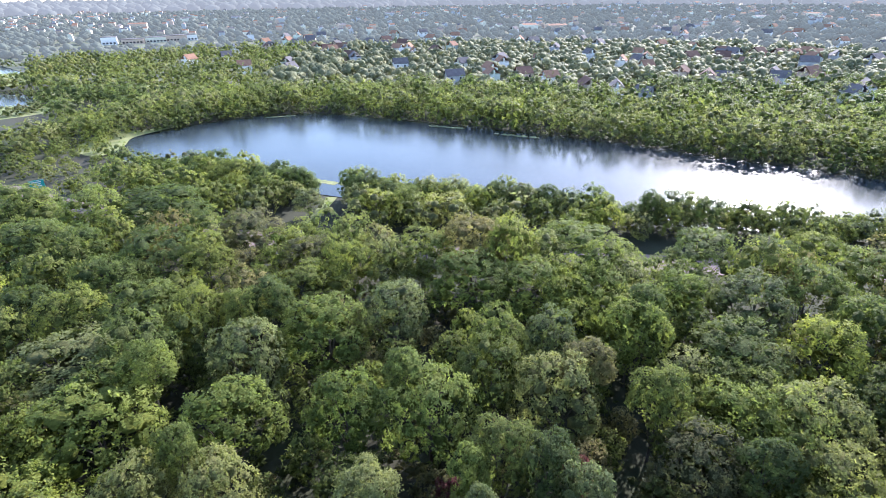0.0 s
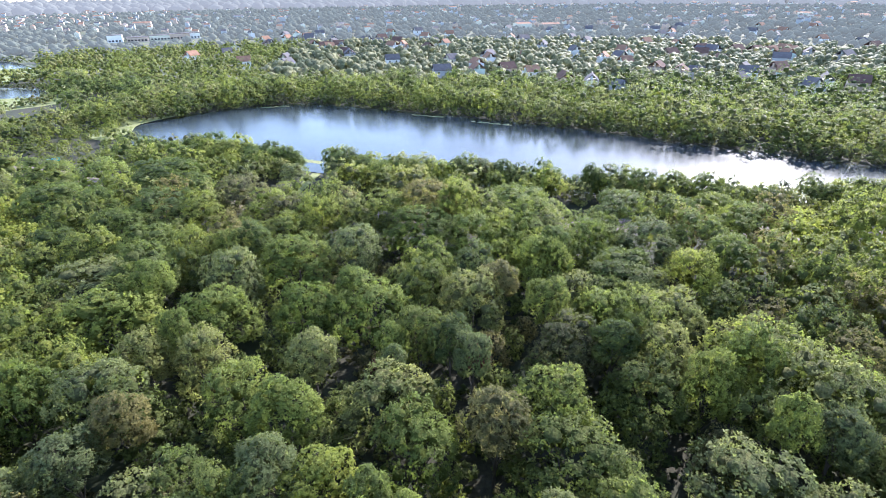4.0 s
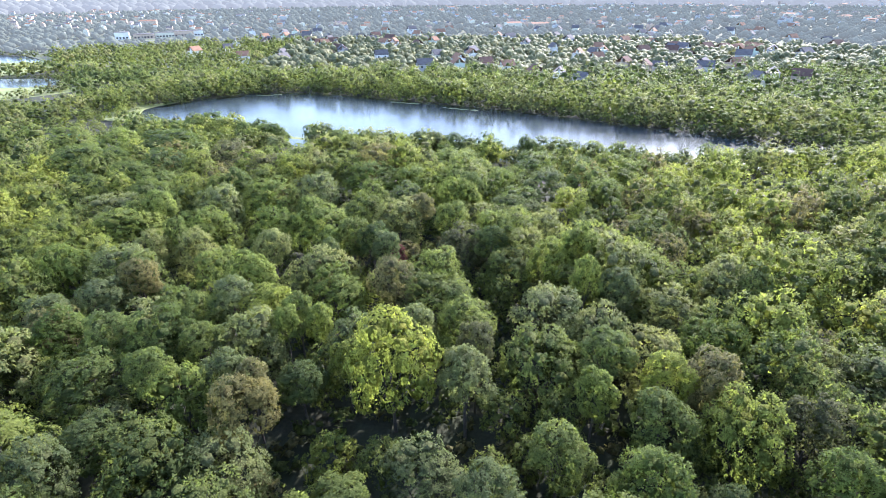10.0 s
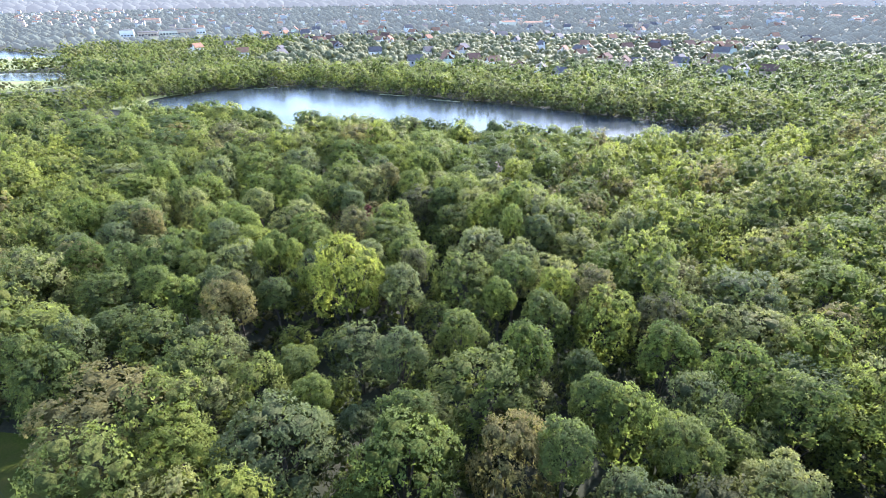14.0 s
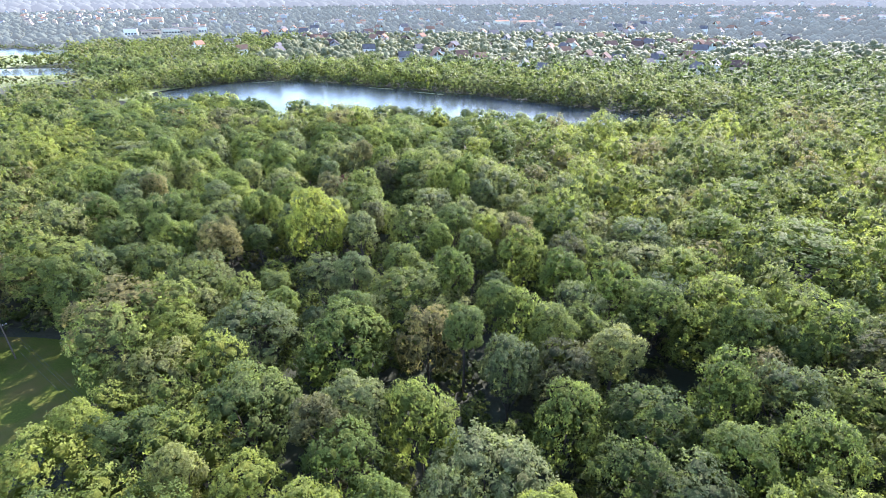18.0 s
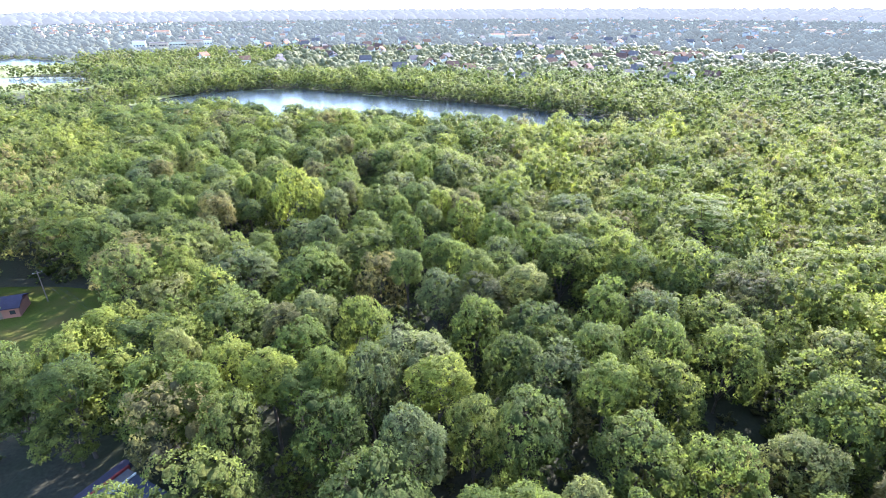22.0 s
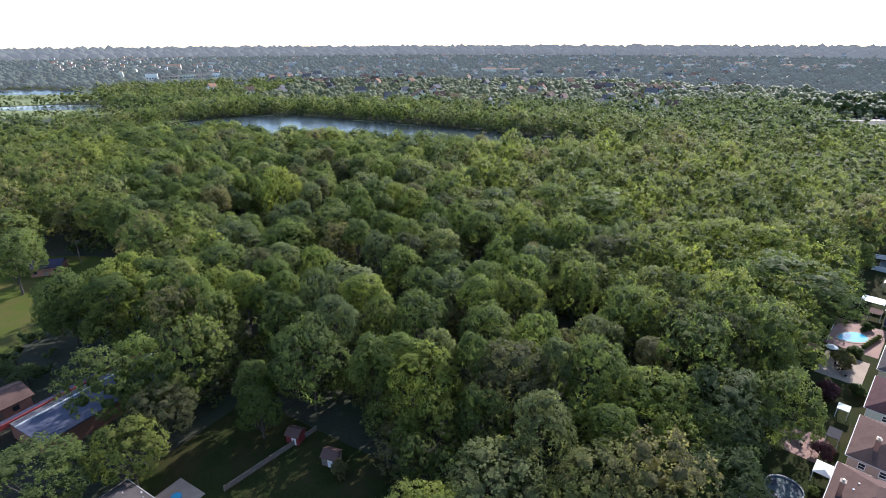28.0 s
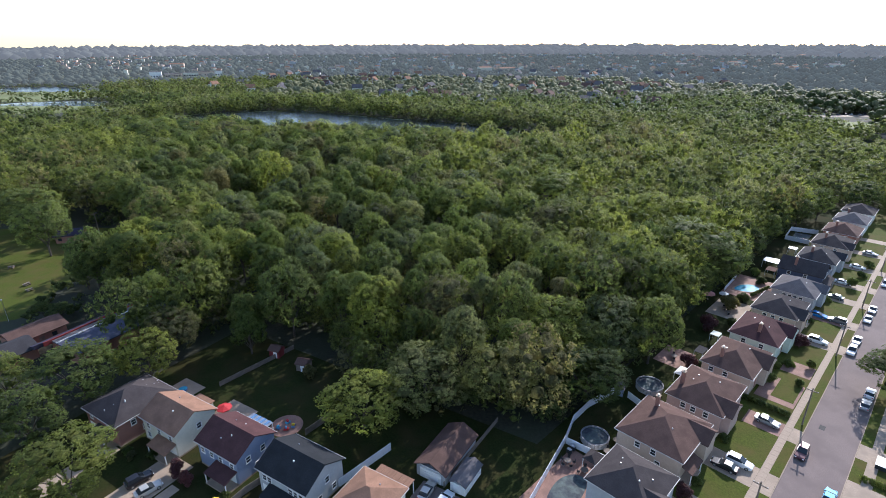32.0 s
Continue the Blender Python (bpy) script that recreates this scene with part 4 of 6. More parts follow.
def roof_solid(W, D, eave, rise, kind, slab=0.2):
    bm = bmesh.new()
    if kind == "hip":
        ins = min(W, D) - (0.4 if abs(W - D) < 0.4 else 0)
        top = [(-(W - ins), 0), (W - ins, 0)] if W >= D else [(0, -(D - ins)), (0, D - ins)]
        c = [bm.verts.new((x, y, eave)) for x, y in ((-W, -D), (W, -D), (W, D), (-W, D))]
        lo = [bm.verts.new((x, y, eave - slab)) for x, y in ((-W, -D), (W, -D), (W, D), (-W, D))]
        t = [bm.verts.new((x, y, eave + rise)) for x, y in top]
        fs = ((0, 1, "b", "a"), (1, 2, "b"), (2, 3, "a", "b"), (3, 0, "a")) if W >= D else ((0, 1, "a"), (1, 2, "b", "a"), (2, 3, "b"), (3, 0, "a", "b"))
        for f in fs:
            bm.faces.new([t[0] if i == "a" else t[1] if i == "b" else c[i] for i in f])
        for k in range(4):
            bm.faces.new((lo[k], lo[(k + 1) % 4], c[(k + 1) % 4], c[k]))
        bm.faces.new(lo[::-1])
    else:
        along = kind == "gable"
        A, B = (W, D) if along else (D, W)
        ring = []
        for s in (-A, A):
            ring.append([bm.verts.new((s, q, z) if along else (-q, s, z)) for q, z in
                         ((-B, eave), (0, eave + rise), (B, eave), (B, eave - slab), (0, eave + rise - slab), (-B, eave - slab))])
        a, b = ring
        for k in range(6):
            bm.faces.new((a[k], a[(k + 1) % 6], b[(k + 1) % 6], b[k]))
        for r in ring:
            bm.faces.new((r[0], r[1], r[4], r[5]))
            bm.faces.new((r[1], r[2], r[3], r[4]))
    return bm


def house(m, w, d, eave, rise, kind, roof_colour, wall_colour, label, windows="", chimney=None, porch=None, vents=0, gable=None, over=0.45, door=None, garage=None, group="houses"):
    """windows: words like f2.5@1.2 (side, height, place along). porch: x0, x1, depth, height. gable: a small front gable at x, width."""
    h = thing("house", m, label, "house", group)
    bm = bmesh.new()
    W, D = w / 2, d / 2
    if kind == "hip":
        add_box(bm, -W, -D, 0, W, D, eave - 0.1)
    else:
        along = kind == "gable"
        A, B = (W, D) if along else (D, W)
        top = eave + rise * (1 - 0.0) - 0.28
        ring = [[bm.verts.new((s, q, z) if along else (-q, s, z)) for q, z in ((-B, 0), (B, 0), (B, eave - 0.12), (0, top), (-B, eave - 0.12))] for s in (-A, A)]
        for k in range(5):
            bm.faces.new((ring[0][k], ring[0][(k + 1) % 5], ring[1][(k + 1) % 5], ring[1][k]))
        bm.faces.new(ring[0])
        bm.faces.new(ring[1])
    wall = part("wall", bm, WALLS[wall_colour], h)
    part("foundation", box(-W - 0.04, -D - 0.04, -0.1, W + 0.04, D + 0.04, 0.35), CONCRETE, h)
    roof = part("roof", roof_solid(W + over, D + over, eave, rise, kind), ROOFS[roof_colour], h)
    for y0, y1 in ((-D - over - 0.12, -D - over - 0.01), (D + over + 0.01, D + over + 0.12)):
        part("gutter", box(-W - over, y0, eave - 0.16, W + over, y1, eave - 0.06), GUTTER, h)
    if kind == "hip":
        for x0, x1 in ((-W - over - 0.12, -W - over - 0.01), (W + over + 0.01, W + over + 0.12)):
            part("gutter", box(x0, -D - over, eave - 0.16, x1, D + over, eave - 0.06), GUTTER, h)
    for word in windows.split():
        side, rest = word[0], word[1:].split("@")
        window(h, side, float(rest[1]), float(rest[0]), w, d)
    if chimney:
        x, y, z = chimney
        c = part("chimney", box(x - 0.4, y - 0.35, eave - 0.5, x + 0.4, y + 0.35, z, 0.03), WALLS["brick"], h, "brick chimney")
        part("cap", box(x - 0.5, y - 0.45, z, x + 0.5, y + 0.45, z + 0.12), CONCRETE, c)
        part("flue", tube(bmesh.new(), (x, y, z + 0.12), (x, y, z + 0.45), 0.16, 0.16, 8), METAL, c)
    if porch:
        x0, x1, deep, high = porch
        r = bmesh.new()
        pts = [(-D - deep, high), (-D - 0.02, high + 0.8), (-D - 0.02, high + 0.62), (-D - deep, high - 0.18)]
        a, b = [r.verts.new((x0, y, z)) for y, z in pts], [r.verts.new((x1, y, z)) for y, z in pts]
        for k in range(4):
            r.faces.new((a[k], a[(k + 1) % 4], b[(k + 1) % 4], b[k]))
        r.faces.new(a)
        r.faces.new(b)
        part("porch_roof", r, ROOFS[roof_colour], h)
        for x in (x0 + 0.15, x1 - 0.15):
            part("porch_post", box(x - 0.08, -D - deep + 0.1, 0, x + 0.08, -D - deep + 0.26, high - 0.16), WHITE, h)
        part("porch_floor", box(x0, -D - deep, 0, x1, -D - 0.05, 0.3), CONCRETE, h)
    if gable:
        gx, gw, gd = gable
        part("front_gable", box(gx - gw / 2, -D - gd, 0.36, gx + gw / 2, -D - 0.03, eave - 0.25), WALLS[wall_colour], h)
        r = bmesh.new()
        B, Y0, Y1 = gw / 2 + 0.35, -D - gd - 0.35, D * 0.1
        rise2 = min(rise * 0.85, B * 0.6)
        ring = [[r.verts.new((gx + q, y, z)) for q, z in ((-B, eave - 0.14), (0, eave - 0.14 + rise2), (B, eave - 0.14), (B, eave - 0.3), (-B, eave - 0.3))] for y in (Y0, Y1)]
        for k in range(5):
            r.faces.new((ring[0][k], ring[0][(k + 1) % 5], ring[1][(k + 1) % 5], ring[1][k]))
        r.faces.new(ring[0])
        r.faces.new(ring[1])
        part("gable_roof", r, ROOFS[roof_colour], h)
        tri = bmesh.new()
        q = [tri.verts.new((gx + x, y, z)) for y in (Y0 - 0.04, Y0 - 0.005) for x, z in ((-B + 0.3, eave - 0.28), (B - 0.3, eave - 0.28), (0, eave - 0.24 + rise2 * 0.88))]
        for f in ((0, 1, 2), (5, 4, 3), (0, 3, 4, 1), (1, 4, 5, 2), (2, 5, 3, 0)):
            tri.faces.new([q[i] for i in f])
        part("gable_siding", tri, WALLS[wall_colour], h)
    if door is not None:
        dr = part("door", box(door - 0.5, -D - 0.06, 0.36, door + 0.5, -D + 0.02, 2.4, 0.02), WALLS["brick"], h)
        part("door_handle", box(door + 0.32, -D - 0.12, 1.3, door + 0.4, -D - 0.06, 1.42), METAL, dr)
    if garage is not None:
        g = part("garage_door", box(garage - 1.3, -D - 0.05, 0.05, garage + 1.3, -D + 0.02, 2.2), WHITE, h)
        for k in range(4):
            part("door_panel", box(garage - 1.22, -D - 0.08, 0.12 + 0.52 * k, garage + 1.22, -D - 0.05, 0.56 + 0.52 * k), WHITE, g)
    vr = np.random.default_rng(int(w * 100 + d * 10 + eave))
    for k in range(vents):
        x = vr.uniform(-W * 0.45, W * 0.45)
        y = D * (0.35 + 0.08 * k) * (1 if k % 3 else -1)
        z = eave + rise * (1 - abs(y) / D) * 0.95
        part("roof_vent", tube(bmesh.new(), (x, y, z - 0.25), (x, y, z + 0.35), 0.14, 0.12, 8), METAL if k % 2 else WHITE, roof)
    return h


house(ROW @ pose(-12.6, -2.2, 0), 11.0, 12.6, 5.2, 2.9, "hip", "slate", "brick", "two-storey brick house with dark slate hip roof", "f3.2@-3.5 f3.2@2.5 r3.2@-3 r3.2@2 r1@-1", vents=9, porch=(-1.0, 4.5, 2.4, 2.5), garage=-3.4, door=2.2)
house(ROW @ pose(0, 0, 0), 10.6, 8.6, 5.5, 2.6, "gable", "tan", "cream", "cream two-storey house with tan shingle gable roof", "f3.2@-3.5 f3.2@0 f3.2@3.5 r3.6@0.6 r1@2 f1@-3.8", vents=2, porch=(-0.5, 5.2, 2.6, 2.5), door=1.5, garage=3.4)
house(ROW @ pose(15.3, 1.4, 0), 10.6, 8.6, 5.5, 2.6, "gable", "maroon", "blue", "blue two-storey house with dark maroon gable roof", "f3.2@-4 f3.2@-1.5 f3.2@1 f3.2@4 r3.6@1.5 r3.4@-1.8 r1@0 r1@2", vents=4, porch=(-0.4, 5.3, 2.8, 2.5), door=1.2, garage=3.3)
house(ROW @ pose(30.4, 2.8, 0), 11.2, 8.8, 5.5, 2.6, "gable", "black", "grey", "grey two-storey house with black gable roof", "f3.2@-4.2 f3.2@-3 f3.2@2 f3.2@3.2 f3.2@4.4 r3.6@0.5 r1@-1.5 r1@2", vents=2, porch=(-3, 3.5, 2.6, 2.5), door=0, garage=-3.6)
house(ROW @ pose(44.5, 4.0, 0), 8.5, 8.5, 4.6, 2.0, "hip", "tan", "cream", "cream house with tan roof and ribbed rear porch", "r2@1 l2@0", vents=2)
porch_roof = thing("patio_cover", ROW @ pose(44.6, 10.0, 0), "ribbed tan metal patio cover behind a house", "patio cover")
for k in range(12):
    part("rib_panel", box(-3.6 + 0.6 * k, -1.9, 2.9, -3.03 + 0.6 * k, 1.9, 3.02 + 0.03 * (k % 2)), ROOFS["tan"], porch_roof)
for x in (-3.4, 3.4):
    part("post", box(x - 0.07, 1.6, 0, x + 0.07, 1.74, 2.9), WHITE, porch_roof)

# the row along the street: place, size, roof, walls
for s, d, w, dp, kind, rc, wc, words, extra in (
        (-17.5, 17.0, 10.5, 10.5, "hip", "slate", "grey", "grey house with slate hip roof and vents", dict(vents=4, gable=(-2, 4.5, 1.4), windows="f3@3 b3@-2 b3@2 l3@0")),
        (-1.2, 18.6, 13.2, 12.0, "hip", "brown", "tan", "tan house with large brown hip roof", dict(vents=2, chimney=(3.0, 3.0, 8.8), gable=(3.2, 5.0, 1.6), windows="l3@-2 l3@1 l1@2 f3@-3 b3@0 b3@4", porch=(-6, -1, 2.0, 2.6), door=-3)),
        (16.2, 17.2, 13.4, 10.6, "hip", "brown", "rose", "rose-tan house with brown roof and cross gable", dict(vents=3, chimney=(-2.5, 4.2, 8.6), gable=(-3.0, 5.5, 1.5), windows="l3@-2 l3@0 l3@2.5 f3@2 b3@2", door=3)),
        (33.8, 16.8, 14.0, 10.2, "hip", "brown", "tan", "tan house with grey-brown roof and skylights", dict(vents=2, chimney=(-4.5, 2.0, 8.6), gable=(2.5, 6.0, 1.5), windows="l3@-3 l3@0 f3@-4", door=-2)),
        (52.0, 16.6, 14.0, 10.4, "hip", "maroon", "mint", "mint-green house with maroon hip roof", dict(vents=2, chimney=(-4.6, -0.5, 8.4), gable=(3.0, 5.5, 1.4), windows="l3@-2 l3@2 f3@-3", door=0)),
        (69.5, 16.8, 13.0, 10.4, "hip", "slate", "tan", "tan house with slate-grey hip roof", dict(vents=2, gable=(-2.5, 5.5, 1.4), windows="l3@-2 l3@0 l3@2 b3@0", porch=(1, 6, 1.8, 2.6))),
        (86.5, 16.4, 12.4, 10.6, "hip", "grey", "grey", "grey house with pale grey hip roof", dict(vents=1, gable=(2.5, 5.0, 1.4), windows="l3@-2 l3@-0.6 l3@0.8 l3@2.2")),
        (103.0, 18.6, 9.0, 12.0, "gable_side", "slate", "navy", "navy-blue two-storey house with slate gable roof", dict(vents=1, chimney=(-2.5, 2.0, 9.0), windows="l3.4@-3 l3.4@1.5 l1@-1 f3.4@2", porch=(-4, 4, 2.2, 2.6))),
        (119.0, 17.4, 12.5, 10.5, "hip", "charcoal", "grey", "grey house with charcoal hip roof", dict(vents=2, chimney=(-3, 2, 8.4), gable=(3, 5, 1.3), windows="l3@-2 l3@2")),
        (138.0, 17.2, 12.5, 10.5, "hip", "slate", "tan", "tan house with slate hip roof and chimney", dict(chimney=(-3, 2, 8.4), gable=(-3, 5, 1.3), windows="l3@-2 l3@2")),
        (156.0, 17.2, 12.5, 10.5, "hip", "brown", "brick", "brick house with brown hip roof", dict(chimney=(-3, 2, 8.4), windows="l3@-2 l3@0 l3@2 b3@1")),
        (174.0, 17.2, 12.0, 10.5, "hip", "grey", "white", "white house with grey hip roof", dict(windows="l3@-2 l3@2", chimney=(2, 2, 8.2))),
        (191.0, 17.2, 12.0, 10.5, "hip", "slate", "white", "white house with slate roof behind trees", dict(windows="l3@0"))):
    house(STREET @ pose(s, d, 0.1), w, dp, 5.0, 2.7 if kind == "hip" else 3.0, kind, rc, wc, words, group="houses along the street", **extra)

# ---- the street ----
def strip(name, s0, d0, s1, d1, z0, z1, material, label, category, kind="structure"):
    ob = part(name, box(s0, d0, z0, s1, d1, z1), material, None, label)
    ob.matrix_basis = STREET
    return tagged(ob, "", category, kind=kind)


strip("road", -90, -8.6, 230, -0.15, -0.2, 0.02, ASPHALT, "pale grey asphalt residential street", "road")
strip("front_lawn", -90, 3.1, 230, 13, -0.2, 0.10, GRASS, "mown front lawns of the houses", "grass")
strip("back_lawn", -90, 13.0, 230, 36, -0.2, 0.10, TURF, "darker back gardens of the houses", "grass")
strip("verge", -90, 0.01, 230, 1.7, -0.2, 0.11, GRASS, "narrow grass verge along the kerb", "grass")
strip("far_verge", -90, -10.6, 230, -8.75, -0.2, 0.11, GRASS, "grass verge across the street", "grass")
strip("far_lawn", -90, -40, 230, -12.3, -0.2, 0.10, GRASS, "gardens across the street", "grass")
strip("kerb", -90, -0.15, 230, 0.01, -0.2, 0.14, CONCRETE, "pale concrete kerb", "kerb")
strip("far_kerb", -90, -8.75, 230, -8.6, -0.2, 0.14, CONCRETE, "pale concrete kerb across the street", "kerb")
DRIVES = [(-14, 5.5), (3.2, 6.0), (20.5, 5.0), (64.0, 5.0), (80.5, 5.0), (97.0, 4.5), (111.0, 5.0), (129.0, 4.5), (147.0, 4.5), (165.0, 4.5)]
walkway = strip("pavement", -90, 1.7, 230, 3.1, -0.2, 0.08, CONCRETE, "concrete pavement of square slabs", "pavement")
slab_mesh = None
for k in range(150):
    if slab_mesh is None:
        first = part("slab", box(-0.75, 0.01, 0, 0.75, 1.39, 0.05, 0.01), CONCRETE, walkway)
        slab_mesh = first.data
        ob = first
    else:
        ob = new("slab", slab_mesh)
        ob.parent = walkway
    ob.location = (-30 + 1.52 * k, 1.7, 0.081 + 0.004 * (k * 7 % 3))
strip("far_pavement", -90, -12.3, 230, -10.6, -0.2, 0.13, CONCRETE, "concrete pavement across the street", "pavement")
for k, (s, wide) in enumerate(DRIVES):
    strip("driveway", s - wide / 2, 0.03, s + wide / 2, 1.69, -0.1, 0.125, CONCRETE, "concrete driveway apron at the kerb", "driveway")
    strip("driveway", s - wide / 2, 3.12, s + wide / 2, 12.0 if k != 2 else 10.0, -0.1, 0.125, PAVER if k in (2, 4) else CONCRETE, "concrete driveway beside a lawn", "driveway")
for s, wide in ((11.5, 6.0), (24.5, 5.0), (-12, 5)):
    strip("driveway", s - wide / 2, -22, s + wide / 2, -8.77, -0.1, 0.135, CONCRETE, "concrete driveway across the street", "driveway")
strip("garden_path", -9.8, 3.12, -8.5, 12, -0.1, 0.125, CONCRETE, "narrow concrete garden path", "path")
strip("paved_front", 29.5, 3.3, 40, 11, -0.1, 0.118, PAVER, "brick-paved front court with planting", "paving")
strip("paved_front", 44.0, 3.3, 50, 9.5, -0.1, 0.118, PAVER, "brick-paved court beside a lawn", "paving")
strip("garden_lawn", 31.5, 3.8, 40.5, 8.2, -0.1, 0.15, GRASS, "small lawn in a paved court", "grass")
strip("drain_cover", 26.5, -2.9, 28.2, -1.9, 0.0, 0.03, RUBBER, "dark iron drain cover in the road", "drain cover", "thing")

# ---- cars ----
PAINT = {}
for n, c, metal in (("white", (0.75, 0.75, 0.75), 0.0), ("silver", (0.5, 0.51, 0.53), 0.6), ("black", (0.02, 0.02, 0.025), 0.2), ("maroon", (0.12, 0.05, 0.055), 0.3), ("blue", (0.03, 0.22, 0.55), 0.2),
                    ("cyan", (0.03, 0.35, 0.6), 0.2), ("beige", (0.48, 0.46, 0.42), 0.3), ("grey", (0.16, 0.17, 0.19), 0.4)):
    PAINT[n] = surface("car_paint_" + n, c, 0.25, 3.0, 0.5, 0.04, 0.0, metal, 0.6)
HEADLIGHT = surface("headlight", (0.8, 0.8, 0.78), 0.15, 9.0, 1.0, 0.03, 0.0)
TAIL = surface("tail_light", (0.4, 0.02, 0.02), 0.2, 9.0, 1.0, 0.05, 0.0)


def loft(rings, closed=True):
    bm = bmesh.new()
    vs = [[bm.verts.new(p) for p in r] for r in rings]
    n = len(rings[0])
    for a, b in zip(vs, vs[1:]):
        for k in range(n):
            bm.faces.new((a[k], a[(k + 1) % n], b[(k + 1) % n], b[k]))
    bm.faces.new(vs[0][::-1])
    bm.faces.new(vs[-1])
    return bm


def car(m, colour, style="saloon", group="cars on the street"):
    suv = style != "saloon"
    c = thing("car", m, f"{colour} {style} car parked on the {'driveway' if 'drive' in group else 'street'}", "car", group)
    L, W, top, belt = 2.3, 0.9, (1.72 if suv else 1.44), (1.05 if suv else 0.92)
    hood = 0.95 if suv else 0.85
    side = []
    for x, lo, hi, k in ((-L, 0.42, belt - 0.12, 0.86), (-L + 0.12, 0.28, belt, 0.95), (-1.2, 0.22, belt, 1.0), (0.6, 0.22, belt, 1.0), (1.1, 0.22, hood + 0.02, 1.0), (L - 0.25, 0.26, hood - 0.12, 0.95), (L, 0.42, hood - 0.3, 0.82)):
        w = W * k
        side.append([(x, -w, lo), (x, w, lo), (x, w * 1.0, (lo + hi) / 2), (x, w * 0.94, hi), (x, -w * 0.94, hi), (x, -w, (lo + hi) / 2)])
    body = part("body", loft(side), PAINT[colour], c)
    for f in body.data.polygons:
        f.use_smooth = False
    back = -L + 0.25 if suv else -1.75
    cab = [(back, belt, 0.82), (back + (0.25 if suv else 0.55), top - 0.08, 0.7), (0.0, top - 0.08, 0.7), (0.95, belt, 0.82)]
    cabin = bmesh.new()
    a = [cabin.verts.new((x, -w, z)) for x, z, w in cab]
    b = [cabin.verts.new((x, w, z)) for x, z, w in cab]
    for k in range(4):
        cabin.faces.new((a[k], a[(k + 1) % 4], b[(k + 1) % 4], b[k]))
    cabin.faces.new(a)
    cabin.faces.new(b)
    part("glazing", cabin, GLASS, c)
    part("car_roof", box(cab[1][0] - 0.05, -0.71, top - 0.09, 0.06, 0.71, top, 0.04), PAINT[colour], c)
    for x in (-1.4, 1.42):
        for y in (-0.83, 0.83):
            wheel = part("wheel", tube(bmesh.new(), (x, y - 0.1, 0.33), (x, y + 0.1, 0.33), 0.33, 0.33, 14), RUBBER, c)
            part("rim", tube(bmesh.new(), (x, y - 0.115, 0.33), (x, y + 0.115, 0.33), 0.2, 0.2, 10), METAL, wheel)
    for y in (-0.62, 0.62):
        part("headlight", box(L - 0.14, y - 0.16, 0.6, L + 0.005, y + 0.16, 0.73, 0.02), HEADLIGHT, c)
        part("tail_light", box(-L - 0.01, y - 0.14, 0.7, -L + 0.1, y + 0.14, 0.86, 0.02), TAIL, c)
        part("mirror", box(0.62, y * 1.52 - 0.08, belt, 0.78, y * 1.52 + 0.08, belt + 0.14, 0.02), PAINT[colour], c)
    return c


for s, d, turn, colour, style in ((15.8, -1.3, 180, "maroon", "sport-utility"), (64.8, -1.2, 180, "white", "sport-utility"), (71.6, -1.2, 180, "silver", "saloon"), (87.2, -1.3, 180, "white", "saloon"),
                                  (95.0, -1.3, 180, "silver", "saloon"), (119.0, -1.3, 180, "white", "sport-utility"), (7.0, -7.3, 0, "cyan", "saloon"), (41.5, -7.4, 0, "silver", "saloon"), (47.0, -7.4, 0, "white", "saloon")):
    car(STREET @ pose(s, d, 0.025, 0, 0, turn), colour, style)
for s, d, turn, colour, style in ((4.7, 6.3, -88, "white", "sport-utility"), (1.9, 8.0, 92, "black", "saloon"), (20.8, 6.0, -90, "silver", "saloon"), (64.2, 6.0, -90, "white", "sport-utility"),
                                  (80.4, 9.2, -90, "blue", "saloon"), (80.2, 4.6, 90, "grey", "sport-utility"), (111.0, 8.6, -90, "white", "saloon"), (97.0, 8.2, 90, "grey", "saloon"), (129.0, 7.5, -90, "white", "saloon"), (147.0, 6.5, -90, "silver", "saloon")):
    car(STREET @ pose(s, d, 0.13, 0, 0, turn), colour, style, "cars on driveways")
for x, y, turn, colour, style, z in ((-8.6, -12.8, 80, "silver", "saloon", 0.07), (7.9, -12.0, 78, "beige", "saloon", 0.07), (4.4, -11.6, 80, "black", "sport-utility", 0.07), (50.0, 12.9, 95, "beige", "saloon", 0.07), (53.7, 12.6, 88, "white", "sport-utility", 0.07)):
    car(ROW @ pose(x, y, z, 0, 0, turn), colour, style, "cars on driveways")

# ---- gardens of the left row ----
def garden(name, m, x0, y0, x1, y1, z, material, label, category):
    ob = part(name, box(x0, y0, -0.2, x1, y1, z), material, None, label)
    ob.matrix_basis = m
    return tagged(ob, "", category, kind="structure")


garden("garden_lawn", ROW, -24, -40, 66, 34, 0.05, TURF, "back gardens of the house row, tree shade in grass colour", "grass")
for x0, x1, y0, y1 in ((-10.5, -6.5, -30, -8.95), (2.6, 9.6, -30, -4.4), (10.0, 12.2, -30, -9), (48.0, 55.8, -30, 15.0), (25, 28.5, -30, -4.5)):
    garden("driveway", ROW, x0, y0, x1, y1, 0.07, CONCRETE if x0 < 40 else ASPHALT, "concrete driveway between houses", "driveway")
garden("garden_street", ROW, -60, -40, 80, -30.5, 0.08, ASPHALT, "asphalt street before the house row", "road")

